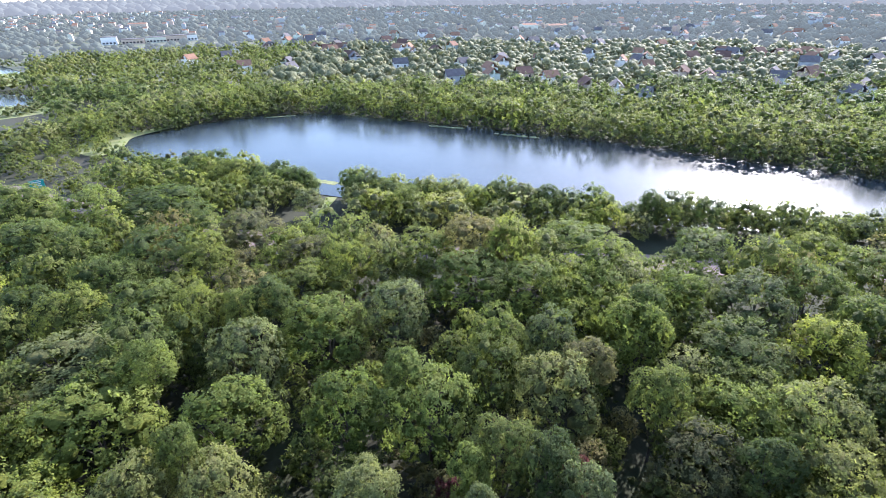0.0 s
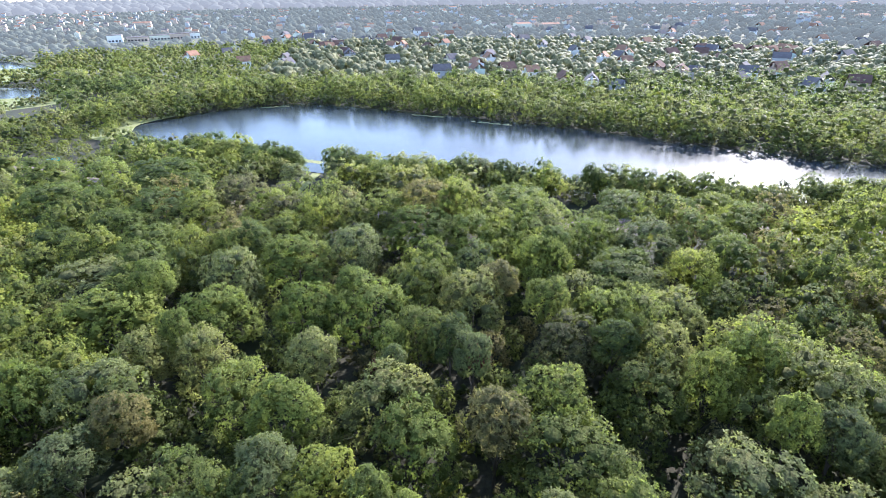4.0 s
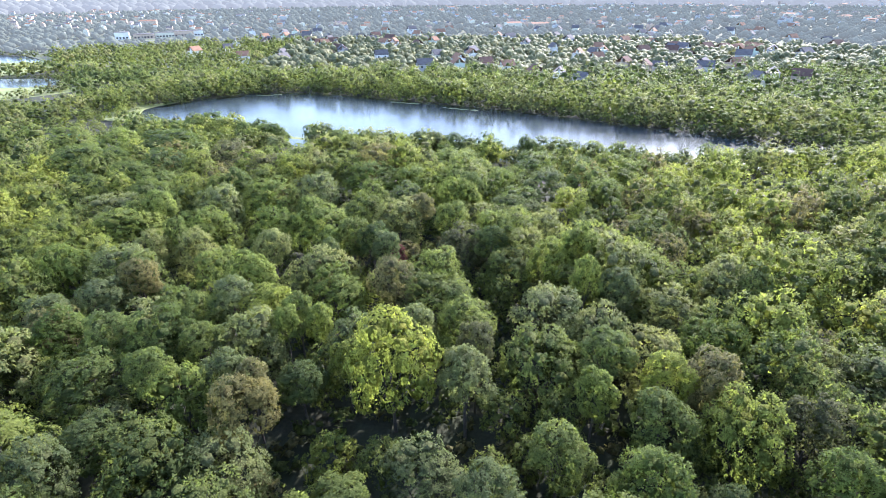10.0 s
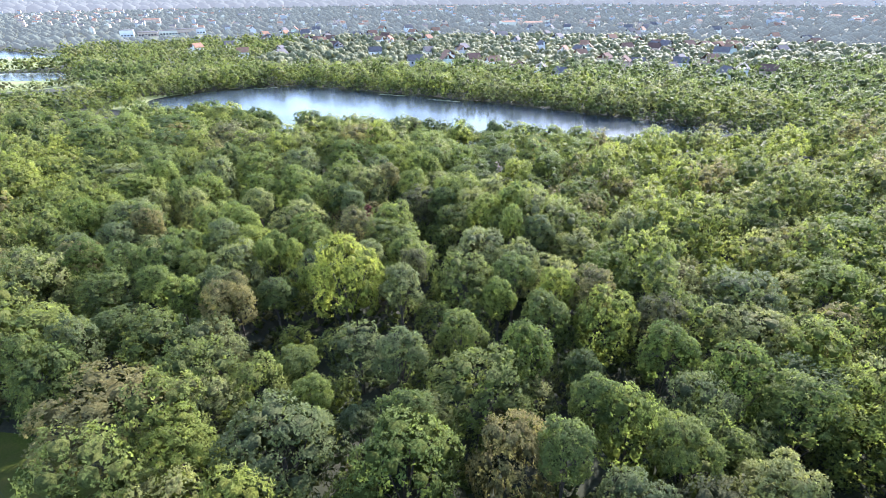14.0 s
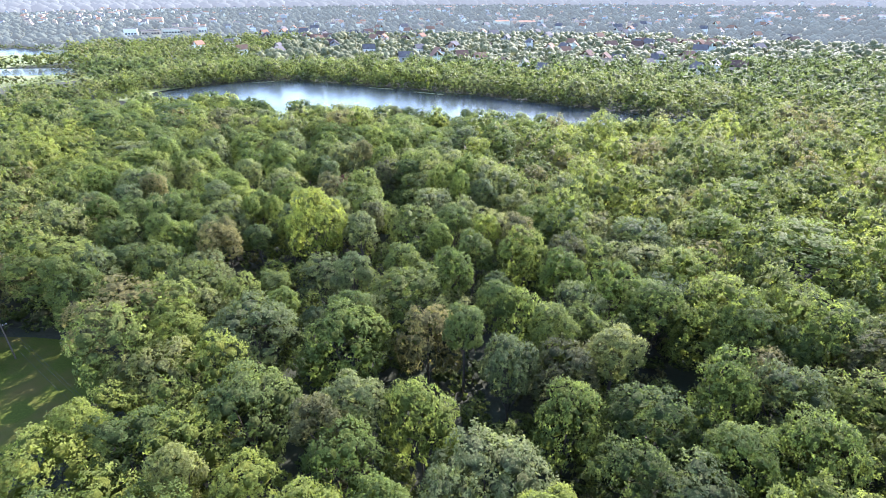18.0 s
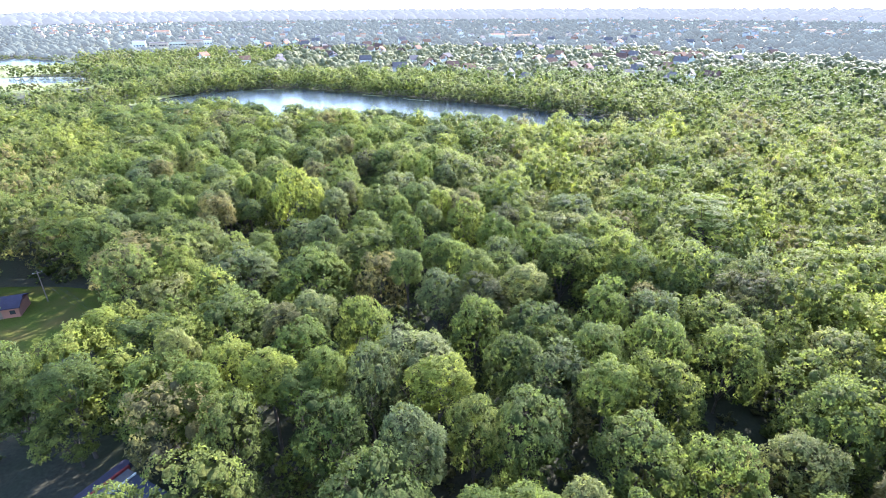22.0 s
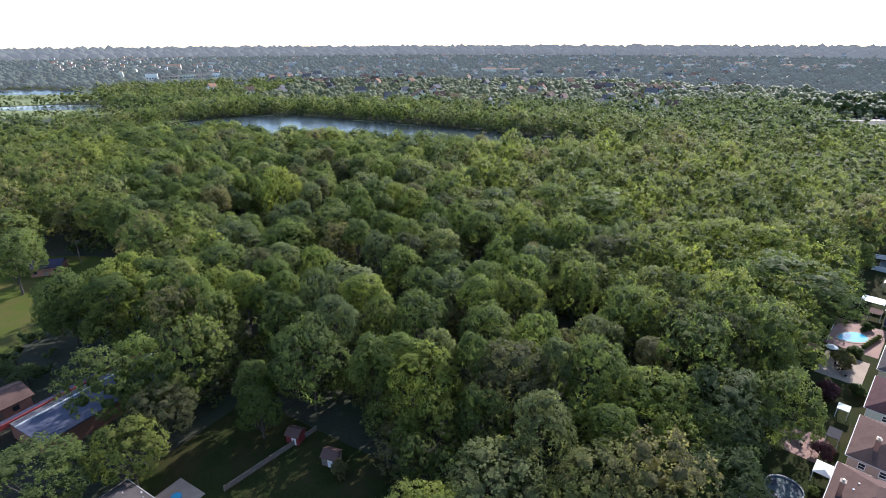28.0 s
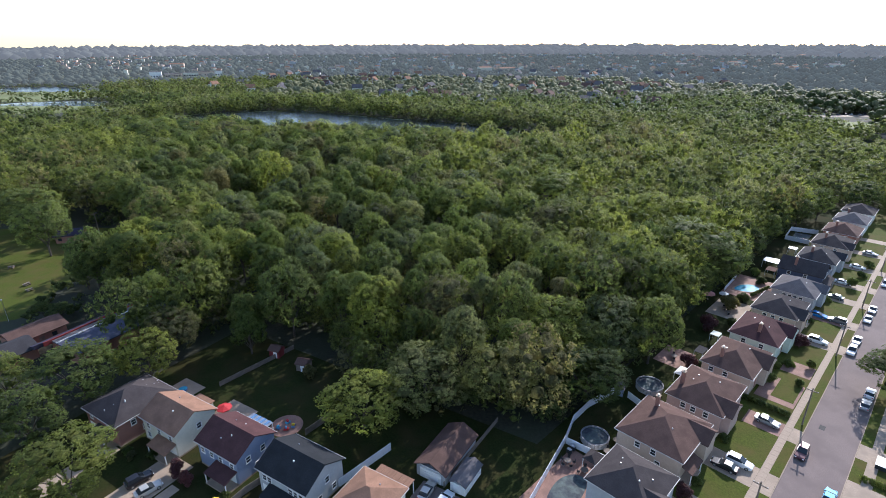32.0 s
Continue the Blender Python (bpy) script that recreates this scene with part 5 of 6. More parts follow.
garage = thing("garage", ROW @ pose(49.0, 21.5, 0), "long brown-roofed garage with pale siding", "garage")
part("wall", box(-3.0, -5.8, 0, 3.0, 5.8, 2.6), WALLS["grey"], garage)
part("roof", roof_solid(3.4, 6.2, 2.7, 1.7, "gable_side"), ROOFS["brown"], garage)
part("gable_siding", prism([(-2.9, -5.78), (2.9, -5.78), (2.9, -5.74), (-2.9, -5.74)], 2.6, 2.75), WHITE, garage)
gd = part("garage_door", box(-2.2, -5.9, 0.05, 2.2, -5.81, 2.2), WHITE, garage)
for k in range(4):
    part("door_panel", box(-2.1, -5.94, 0.12 + 0.52 * k, 2.1, -5.9, 0.56 + 0.52 * k), WHITE, gd)
shed = thing("shed", ROW @ pose(54.6, 18.6, 0), "white garden shed with weathered grey roof", "shed")
part("wall", box(-1.5, -3.0, 0, 1.5, 3.0, 2.1), WALLS["white"], shed)
part("roof", roof_solid(1.75, 3.3, 2.2, 0.9, "gable_side", 0.12), ROOFS["grey"], shed)
part("door", box(-0.8, -3.06, 0.05, 0.8, -3.0, 1.9), WHITE, shed)
for x, y, wc, rc in ((4.5, 29.0, "white", "brown"), (-5.6, 29.8, "red", "brown")):
    sh = thing("shed", ROW @ pose(x, y, 0, 0, 0, 12), ("small brown shed with white door" if wc == "white" else "small dark red garden shed") + " at the woods' edge", "shed")
    part("wall", box(-1.4, -1.3, 0, 1.4, 1.3, 2.0), WOOD if wc == "white" else WALLS["red"], sh)
    part("roof", roof_solid(1.6, 1.6, 2.05, 0.9, "gable", 0.1), ROOFS[rc], sh)
    part("door", box(-0.1, -1.36, 0.05, 0.9, -1.3, 1.8), WHITE, sh)


def fence(line, base, height, material, label, panel=2.4, z=0.05):
    """A panel fence: posts and panels along a line in the frame of base."""
    f = thing("fence", base, label, "fence")
    for (x0, y0), (x1, y1) in zip(line, line[1:]):
        n = max(1, round(math.hypot(x1 - x0, y1 - y0) / panel))
        a = math.atan2(y1 - y0, x1 - x0)
        l = math.hypot(x1 - x0, y1 - y0) / n
        for k in range(n):
            m = pose(x0 + (x1 - x0) * k / n, y0 + (y1 - y0) * k / n, z, 0, 0, math.degrees(a))
            part("post", box(-0.07, -0.07, -0.1, 0.07, 0.07, height + 0.1, 0.015), material, f).matrix_basis = m
            p = part("panel", box(0.075, -0.025, 0.06, l - 0.075, 0.025, height), material, f)
            p.matrix_basis = m
            part("rail", box(0.075, -0.045, height, l - 0.075, 0.045, height + 0.07), material, p)
    return f


VINYL = surface("white_vinyl", (0.70, 0.71, 0.74), 0.4, 3.0, 0.3, 0.05, 0.03)
fence([(35.6, 4), (38.5, 18)], ROW, 1.8, VINYL, "white vinyl panel fence beside a house")
fence([(21.4, 12.5), (22.4, 20)], ROW, 1.5, WOOD, "weathered grey wooden garden fence")
fence([(51.9, 15.5), (52.6, 36)], ROW, 1.2, WOOD, "low weathered wooden fence beside the garage")
fence([(-7, 14), (-4, 34)], ROW, 1.2, WOOD, "low wooden fence between back gardens")
fence([(22.9, -10), (22.9, -3.5), (24, 2)], ROW, 1.5, WOOD, "grey-brown wooden fence between houses")


def umbrella(m, material, label, radius=1.5):
    u = thing("garden_umbrella", m, label, "umbrella")
    part("pole", tube(bmesh.new(), (0, 0, 0), (0, 0, 2.4), 0.03, 0.025, 8), METAL, u)
    part("base", tube(bmesh.new(), (0, 0, 0), (0, 0, 0.1), 0.3, 0.26, 12), CONCRETE, u)
    bm = bmesh.new()
    top = bm.verts.new((0, 0, 2.55))
    ring = [bm.verts.new((radius * math.cos(k * math.tau / 8), radius * math.sin(k * math.tau / 8), 2.0)) for k in range(8)]
    rim = [bm.verts.new((radius * math.cos(k * math.tau / 8), radius * math.sin(k * math.tau / 8), 1.85)) for k in range(8)]
    for k in range(8):
        bm.faces.new((top, ring[k], ring[(k + 1) % 8]))
        bm.faces.new((ring[k], rim[k], rim[(k + 1) % 8], ring[(k + 1) % 8]))
    part("canopy", bm, material, u)
    return u


def canopy(m, wx, wy, high, material, label, peak=0.0):
    """A garden shelter: four posts and a flat or peaked top."""
    c = thing("canopy", m, label, "canopy")
    if peak:
        part("top", roof_solid(wx / 2, wy / 2, high, peak, "hip", 0.1), material, c)
    else:
        part("top", box(-wx / 2, -wy / 2, high - 0.1, wx / 2, wy / 2, high, 0.03), material, c)
    for x in (-wx / 2 + 0.12, wx / 2 - 0.12):
        for y in (-wy / 2 + 0.12, wy / 2 - 0.12):
            part("post", box(x - 0.06, y - 0.06, 0, x + 0.06, y + 0.06, high - 0.1), WHITE, c)
    return c


def table_set(m, label, chairs=4):
    t = thing("garden_table", m, label, "table")
    part("tabletop", tube(bmesh.new(), (0, 0, 0.7), (0, 0, 0.75), 0.7, 0.7, 16), WOOD, t)
    part("pedestal", tube(bmesh.new(), (0, 0, 0), (0, 0, 0.7), 0.1, 0.08, 8), METAL, t)
    for k in range(chairs):
        a = k * math.tau / chairs + 0.4
        ch = thing("garden_chair", m @ pose(1.15 * math.cos(a), 1.15 * math.sin(a), 0, 0, 0, math.degrees(a) - 90), "dark garden chair beside a round table", "chair", "garden chairs")
        part("seat", box(-0.25, -0.25, 0.42, 0.25, 0.25, 0.48, 0.02), RUBBER, ch)
        part("backrest", box(-0.25, 0.2, 0.5, 0.25, 0.26, 0.95, 0.02), RUBBER, ch)
        for x in (-0.21, 0.21):
            for y in (-0.21, 0.21):
                part("leg", box(x - 0.025, y - 0.025, 0, x + 0.025, y + 0.025, 0.42), METAL, ch)
    return t


umbrella(ROW @ pose(2.4, 8.2, 0.05), REDCLOTH, "open red garden umbrella on a patio", 1.6)
garden("patio", ROW, -0.5, 6.0, 7.5, 12.5, 0.07, CONCRETE, "grey stone patio behind a house", "patio")
ext = thing("rear_extension", ROW @ pose(-3.0, 6.3, 0), "low tan-roofed rear extension of a house", "extension")
part("wall", box(-2.2, -1.9, 0, 2.2, 1.6, 2.4), WALLS["cream"], ext)
part("roof", box(-2.5, -1.9, 2.4, 2.5, 1.9, 2.6, 0.04), ROOFS["tan"], ext)
awning = thing("awning", ROW @ pose(12.6, 8.2, 0), "pale blue ribbed awning over a back patio", "awning")
for k in range(9):
    part("rib_panel", box(-2.9 + 0.64 * k, -1.6, 2.5, -2.3 + 0.64 * k, 1.6, 2.58 + 0.03 * (k % 2)), BLUEPAINT if k % 2 else METAL, awning)
for x in (-2.7, 2.7):
    part("post", box(x - 0.06, 1.4, 0, x + 0.06, 1.52, 2.5), WHITE, awning)
ob = part("round_patio", tube(bmesh.new(), (0, 0, 0), (0, 0, 0.09), 3.3, 3.3, 24), PAVER, None, "round brick-paved patio on the grass")
tagged(ob, "", "patio", kind="structure").matrix_basis = ROW @ pose(16.0, 12.5, 0)
for k, (x, y) in enumerate(((15.2, 11.0), (16.8, 11.6), (15.6, 13.2), (17.4, 13.0))):
    toy = thing("play_toy", ROW @ pose(x, y, 0.09, 0, 0, 40 * k), "small bright plastic garden toy on the patio", "toy", "garden toys")
    mat = (BLUEPAINT, REDCLOTH, POOL, BLUEPAINT)[k]
    part("base", box(-0.5, -0.35, 0, 0.5, 0.35, 0.35, 0.06), mat, toy)
    part("slide", box(-0.2, -0.3, 0.35, 0.2, 0.3, 0.8, 0.06), (POOL, BLUEPAINT, REDCLOTH, YELLOW)[k], toy)
umbrella(ROW @ pose(21.5, -8.6, 0.05), YELLOW, "bright yellow garden umbrella before a house", 1.1)
garden("patio", ROW, -16.5, 6.2, -9.5, 12.0, 0.07, CONCRETE, "pale stone patio with a paddling pool", "patio")
pool = thing("paddling_pool", ROW @ pose(-13.0, 8.8, 0.07), "small blue paddling pool on a patio", "pool")
part("wall", tube(bmesh.new(), (0, 0, 0), (0, 0, 0.4), 0.9, 0.95, 18), BLUEPAINT, pool)
part("water", tube(bmesh.new(), (0, 0, 0.4), (0, 0, 0.41), 0.8, 0.8, 18), POOL, pool)

# ---- gardens along the street ----
def round_pool(m, radius, inner, label):
    p = thing("round_pool", m, label, "pool")
    n = 24
    for k in range(n):
        a0, a1 = k * math.tau / n, (k + 1) * math.tau / n - 0.02
        pts = [(r * math.cos(a), r * math.sin(a)) for r, a in ((radius, a0), (radius, a1), (radius - 0.08, a1), (radius - 0.08, a0))]
        part("wall_panel", prism(pts, 0, 1.2), GUTTER, p)
    rim = bmesh.new()
    rings = [[rim.verts.new((r * math.cos(k * math.tau / n), r * math.sin(k * math.tau / n), z)) for k in range(n)] for r, z in ((radius + 0.1, 1.2), (radius + 0.1, 1.27), (radius - 0.15, 1.27), (radius - 0.15, 1.2))]
    for i in range(4):
        for k in range(n):
            rim.faces.new((rings[i][k], rings[i][(k + 1) % n], rings[(i + 1) % 4][(k + 1) % n], rings[(i + 1) % 4][k]))
    part("rim", rim, surface("pool_rim_plastic", (0.2, 0.2, 0.21), 0.6, 4.0, 0.5, 0.15, 0.1), p)
    part("cover", tube(bmesh.new(), (0, 0, 0.95), (0, 0, 1.02), radius - 0.12, radius - 0.12, n), inner, p)
    return p


round_pool(STREET @ pose(-8.6, 28.6, 0.1), 2.7, COVER, "round above-ground pool under a dark cover")
round_pool(STREET @ pose(15.0, 28.4, 0.1), 2.9, COVER, "round above-ground pool with dark wrinkled cover")
fence([(-34, 27.5), (-28, 28.9), (-13.4, 32.3), (-7, 34.4), (-0.7, 34.6), (7.4, 33.0)], STREET, 1.8, VINYL, "curved white vinyl fence round a garden", z=0.1)
fence([(8.4, 30.2), (6.8, 25.4)], STREET, 1.6, VINYL, "white vinyl fence between gardens", z=0.1)
fence([(-13.4, 32.0), (-12.4, 22.6)], STREET, 1.6, VINYL, "white vinyl fence between two gardens", z=0.1)
strip("patio", -34, 22.4, -13.7, 30.6, -0.1, 0.13, PAVER, "red-brown paved pool terrace", "patio")
ob = part("terrace_pool", prism(rounded([(-27.5, 26.9), (-22.5, 28.0), (-19.0, 26.6), (-19.2, 24.0), (-24.0, 22.9), (-28.0, 24.2)], 4), 0.0, 0.17), COVER, None, "in-ground pool under a grey-green cover")
tagged(ob, "", "pool").matrix_basis = STREET
canopy(STREET @ pose(-15.0, 25.4, 0.13), 3.2, 2.6, 2.3, ROOFS["slate"], "grey hipped garden gazebo on the terrace", 0.8)
table_set(STREET @ pose(-17.6, 29.0, 0.13), "round wooden garden table on the terrace", 5)
table_set(STREET @ pose(-17.4, 25.6, 0.13), "round garden table beside the gazebo", 3)
for k in range(3):
    g = thing("barbecue", STREET @ pose(-15.2 + 1.2 * k, 30.2, 0.13, 0, 0, 90), "dark covered grill against the fence", "grill", "grills")
    part("body", box(-0.5, -0.3, 0.1, 0.5, 0.3, 0.85, 0.05), RUBBER, g)
    part("lid", box(-0.45, -0.28, 0.86, 0.45, 0.28, 1.15, 0.1), METAL, g)
bench = thing("sun_lounger", STREET @ pose(-17.5, 22.9, 0.13, 0, 0, 0), "white sun lounger on the terrace", "lounger")
part("frame", box(-0.9, -0.33, 0.25, 0.9, 0.33, 0.32, 0.02), WHITE, bench)
part("mattress", box(-0.88, -0.3, 0.32, 0.88, 0.3, 0.42, 0.04), CANVAS, bench)
for x in (-0.8, 0.8):
    for y in (-0.28, 0.28):
        part("leg", box(x - 0.03, y - 0.03, 0, x + 0.03, y + 0.03, 0.25), WHITE, bench)
play = thing("playhouse", STREET @ pose(8.4, 32.3, 0.1, 0, 0, 20), "weathered blue-grey playhouse with slide beside a fence", "playhouse")
part("wall", box(-1.0, -0.9, 0, 1.0, 0.9, 1.9), WALLS["blue"], play)
part("roof", roof_solid(1.25, 1.15, 1.95, 0.8, "gable", 0.1), ROOFS["grey"], play)
part("slide", box(1.05, -0.3, 0.2, 2.6, 0.3, 0.35, 0.04), WALLS["mint"], play)
canopy(STREET @ pose(23.2, 24.3, 0.1), 3.8, 3.0, 2.4, CANVAS, "pale canvas garden canopy behind a house", 0.5)
canopy(STREET @ pose(110.0, 28.6, 0.1), 4.6, 5.6, 2.5, WHITE, "flat white patio canopy behind a house")
canopy(STREET @ pose(128.0, 27.0, 0.1), 2.6, 2.6, 2.5, WHITE, "small white flat patio canopy on posts")
canopy(STREET @ pose(102, 27.0, 0.1), 4.0, 3.0, 2.4, ROOFS["brown"], "brown-roofed garden pergola on posts")
umbrella(STREET @ pose(69.6, 35.4, 0.1), PINK, "faded pink garden umbrella", 1.9)
umbrella(STREET @ pose(72.6, 32.0, 0.1), CANVAS, "pale canvas garden umbrella", 1.4)
canopy(STREET @ pose(46.2, 25.2, 0.1), 2.6, 2.2, 2.3, WALLS["mint"], "pale green garden shelter behind a house")
canopy(STREET @ pose(35.5, 25.0, 0.1), 3.6, 2.2, 2.4, ROOFS["charcoal"], "dark garden pergola on a terrace")
strip("patio", 27, 26, 36, 33, -0.1, 0.12, PAVER, "pale paved garden terrace", "patio")
strip("patio", 78, 23, 96, 34.5, -0.1, 0.12, PAVER, "red-brown paving round a blue pool", "patio")
strip("patio", 61, 24, 74, 33, -0.1, 0.12, CONCRETE, "pale stone garden terrace", "patio")
coping = part("pool_coping", prism(rounded([(82.0, 32.4), (86.5, 32.2), (90.0, 29.5), (89.0, 26.2), (85.5, 26.0), (82.5, 28.6)], 4), 0.0, 0.2), CONCRETE, None, "pale coping round a kidney-shaped pool")
tagged(coping, "", "pool").matrix_basis = STREET
part("water", prism(rounded([(82.5, 31.9), (86.3, 31.7), (89.4, 29.3), (88.6, 26.7), (85.7, 26.5), (83.0, 28.8)], 4), 0.0, 0.215), POOL, coping, "clear turquoise pool water")
fence([(79, 33.8), (92, 34.4)], STREET, 1.4, VINYL, "pale fence behind a pool", z=0.1)
fence([(143.5, 25), (143.7, 33.0), (156.5, 34.0), (159, 25)], STREET, 1.7, VINYL, "white vinyl fence round a rectangular pool", z=0.1)
ob = part("rectangular_pool", prism([(146, 26.5), (146, 31.5), (155.5, 32), (156, 26.5)], 0.0, 0.18), COVER, None, "rectangular garden pool with pale rim")
tagged(ob, "", "pool").matrix_basis = STREET
for s, d in ((-10.2, 25.0), (-6.2, 25.2), (-2.6, 25.1), (66.0, 29.5), (64.0, 27.8), (31, 29.5)):
    table_set(STREET @ pose(s, d, 0.12), "small round garden table with chairs", 2)


def shrub(m, r, h, colour, label, leaves=500, group="shrubs"):
    s = thing("shrub", m, label, "shrub", group)
    V, F, N = crown_mesh(int(r * 100 + h * 37), r, h, 0.0, 6, leaves, 0.16 + 0.05 * r, OCTA, 0.9, 0.85)
    new("foliage", quick("foliage", V, F, [LEAF[colour]], normals=N)).parent = s
    part("stem", tube(bmesh.new(), (0, 0, -0.1), (0, 0, h * 0.4), 0.08, 0.05, 6), BARK, s)
    return s


for s, d, r, h, c, w in ((51.5, 29.0, 3.0, 4.6, "plum", "dark pink-leaved tree in a garden"), (29.5, 25.6, 2.4, 4.2, "plum", "dark red-leaved tree in a garden"), (59.0, 9.2, 2.4, 4.0, "plum", "plum-leaved tree before a house"),
                         (-10.2, 10.8, 1.8, 3.0, "plum", "dark red-leaved shrub beside a house"), (16.3, 11.2, 1.0, 1.8, "plum", "round dark red shrub by a driveway"), (67.5, 29.0, 3.2, 5.0, "olive", "white-flowering olive-green tree in a garden"),
                         (39.8, 4.6, 1.2, 1.9, "dark", "clipped round dark green bush"), (49.5, 4.6, 1.4, 2.6, "dark", "conical dark green clipped bush"), (109.5, 6.2, 2.2, 4.2, "dark", "young dark green garden tree"),
                         (99.5, 31.0, 2.0, 2.4, "bright", "bright yellow-green shrub"), (37, 10.2, 1.8, 2.2, "dark", "dark green shrubs before a house"), (44, 11.0, 1.7, 2.0, "green", "green shrubs before a house"),
                         (47, 8.5, 1.5, 1.6, "green", "green shrub on paving"), (9.5, 10.6, 1.2, 1.4, "dark", "dark green shrub by a porch"), (-5.5, 10.2, 1.1, 1.3, "dark", "dark green shrub by a porch"),
                         (93, 9.8, 1.6, 1.8, "dark", "dark green shrub before a house"), (75, 10.3, 1.4, 1.6, "green", "green shrub before a house"), (121, 5.5, 1.7, 2.4, "dark", "dark green bush on a lawn"), (132, 5.0, 2.0, 3.0, "dark", "dark green bush on a lawn"),
                         (57, 24.5, 2.2, 3.0, "dark", "dark green garden shrub"), (76, 27.5, 2.2, 2.6, "dark", "dark evergreen shrub by a pool"), (93, 27.5, 1.9, 2.4, "dark", "dark evergreen shrub by a pool"), (18.5, 24.6, 1.2, 1.6, "bright", "bright green shrub beside a pool")):
    shrub(STREET @ pose(s, d, 0.1), r, h, c, w + " along the street" if len(w.split()) < 5 else w, 500 + int(500 * r))
for k in range(9):
    shrub(STREET @ pose(26.2, 3.9 + 1.15 * k, 0.1), 0.95, 1.3, "dark", "section of a trimmed dark green hedge", 450, "hedge along the driveway")
for k in range(7):
    shrub(STREET @ pose(80.5 + 1.5 * k, 26.4 - 0.35 * k, 0.1), 0.7, 1.5, "dark", "small dark conifer beside the pool", 300, "conifers by the pool")
for k in range(6):
    shrub(STREET @ pose(16.2 + 0.1 * k, -10.8 - 1.1 * k, 0.12), 0.8, 0.9, "bright", "yellow-green low hedge across the street", 450, "yellow hedge")
for x, y, r, h, c in ((8.8, -7.0, 1.8, 3.4, "plum"), (12.3, -7.6, 1.6, 3.0, "plum"), (-2.6, -9.0, 1.0, 1.5, "olive"), (0.5, -6.8, 1.1, 1.2, "dark"), (-4.6, -8.6, 1.0, 1.3, "green"), (20.6, -6.0, 1.0, 1.3, "dark"), (7.9, 27, 2.0, 3.5, "olive")):
    shrub(ROW @ pose(x, y, 0.05), r, h, c, "garden shrub beside a house in the row", 500 + int(500 * r))
bins = thing("skip", STREET @ pose(22.6, -12.6, 0.13), "dark open metal bin across the street", "bin")
part("body", box(-1.4, -0.9, 0, 1.4, 0.9, 0.9, 0.05), RUBBER, bins)
part("rim", box(-1.5, -1.0, 0.9, 1.5, 1.0, 1.0, 0.03), METAL, bins)

# ---- poles and wires ----
def pole(m, high=9.0, label="weathered wooden utility pole beside the street", arm=2.2):
    p = thing("utility_pole", m, label, "pole", "utility poles")
    part("shaft", tube(bmesh.new(), (0, 0, -0.3), (0, 0, high), 0.17, 0.12, 9), WOOD, p)
    a = part("crossarm", box(-arm / 2, -0.08, high - 0.7, arm / 2, 0.08, high - 0.55), WOOD, p)
    for x in (-arm / 2 + 0.1, 0.35, arm / 2 - 0.1):
        part("insulator", tube(bmesh.new(), (x, 0, high - 0.55), (x, 0, high - 0.38), 0.05, 0.04, 7), WHITE, a)
    return p


def wires(points, label):
    """Cables that sag between the tops of poles."""
    w = thing("power_line", pose(0, 0, 0), label, "cable")
    for off in (-0.9, 0.35, 0.9):
        bm = bmesh.new()
        for a, b in zip(points, points[1:]):
            a, b = Vector(a), Vector(b)
            n = (b - a).to_2d().orthogonal().normalized() * off
            last = None
            for k in range(9):
                t = k / 8
                p = a.lerp(b, t) + Vector((n.x, n.y, -1.6 * t * (1 - t)))
                if last is not None:
                    tube(bm, last, p, 0.02, 0.02, 4)
                last = p
        part("cable", bm, RUBBER, w)
    return w


for s in (-8, 25.4, 60.3, 96.0, 131.0):
    pole(STREET @ pose(s, 0.75 if s < 50 else 1.2, 0.1, 0, 0, 90))
for x, y in ((-37, -37), (4, -66), (-80, -8)):
    pole(pose(x, y, 0, 0, 0, 50), 9.5, "weathered utility pole at the lawn's edge")
wires([(-80, -8, 8.95), (-37, -37, 8.95), (4, -66, 8.95)], "thin power cables along the lawn")
for s, d in ((-22, 0.9), (160, 1.0)):
    lamp = thing("street_lamp", STREET @ pose(s, d, 0.1), "grey street lamp beside the kerb", "lamp", "street lamps")
    part("pole", tube(bmesh.new(), (0, 0, 0), (0, 0, 7.5), 0.09, 0.06, 8), METAL, lamp)
    part("arm", tube(bmesh.new(), (0, 0, 7.4), (0, -1.8, 7.8), 0.05, 0.04, 6), METAL, lamp)
    part("lamp_head", box(-0.16, -2.4, 7.74, 0.16, -1.7, 7.88, 0.04), LAMP, lamp)
lamp = thing("park_lamp", pose(-17, -107, 0), "tall thin lamp post on the lawn", "lamp")
part("pole", tube(bmesh.new(), (0, 0, 0), (0, 0, 6.5), 0.08, 0.05, 8), METAL, lamp)
part("lamp_head", tube(bmesh.new(), (0, 0, 6.5), (0, 0, 6.9), 0.16, 0.22, 10), LAMP, lamp)
for x, y, a in ((-46, -71, 20), (-26, -88, 60), (-30, -84, 75)):
    t = thing("picnic_table", pose(x, y, 0.03, 0, 0, a), "grey wooden picnic table on the lawn", "table", "picnic tables")
    part("tabletop", box(-0.95, -0.4, 0.7, 0.95, 0.4, 0.76), WOOD, t)
    for y0 in (-0.85, 0.6):
        part("seat", box(-0.95, y0, 0.42, 0.95, y0 + 0.25, 0.47), WOOD, t)
    for x0 in (-0.7, 0.6):
        part("leg", box(x0, -0.8, 0, x0 + 0.1, 0.8, 0.42), WOOD, t)
        part("upright", box(x0, -0.3, 0.42, x0 + 0.1, 0.3, 0.7), WOOD, t)

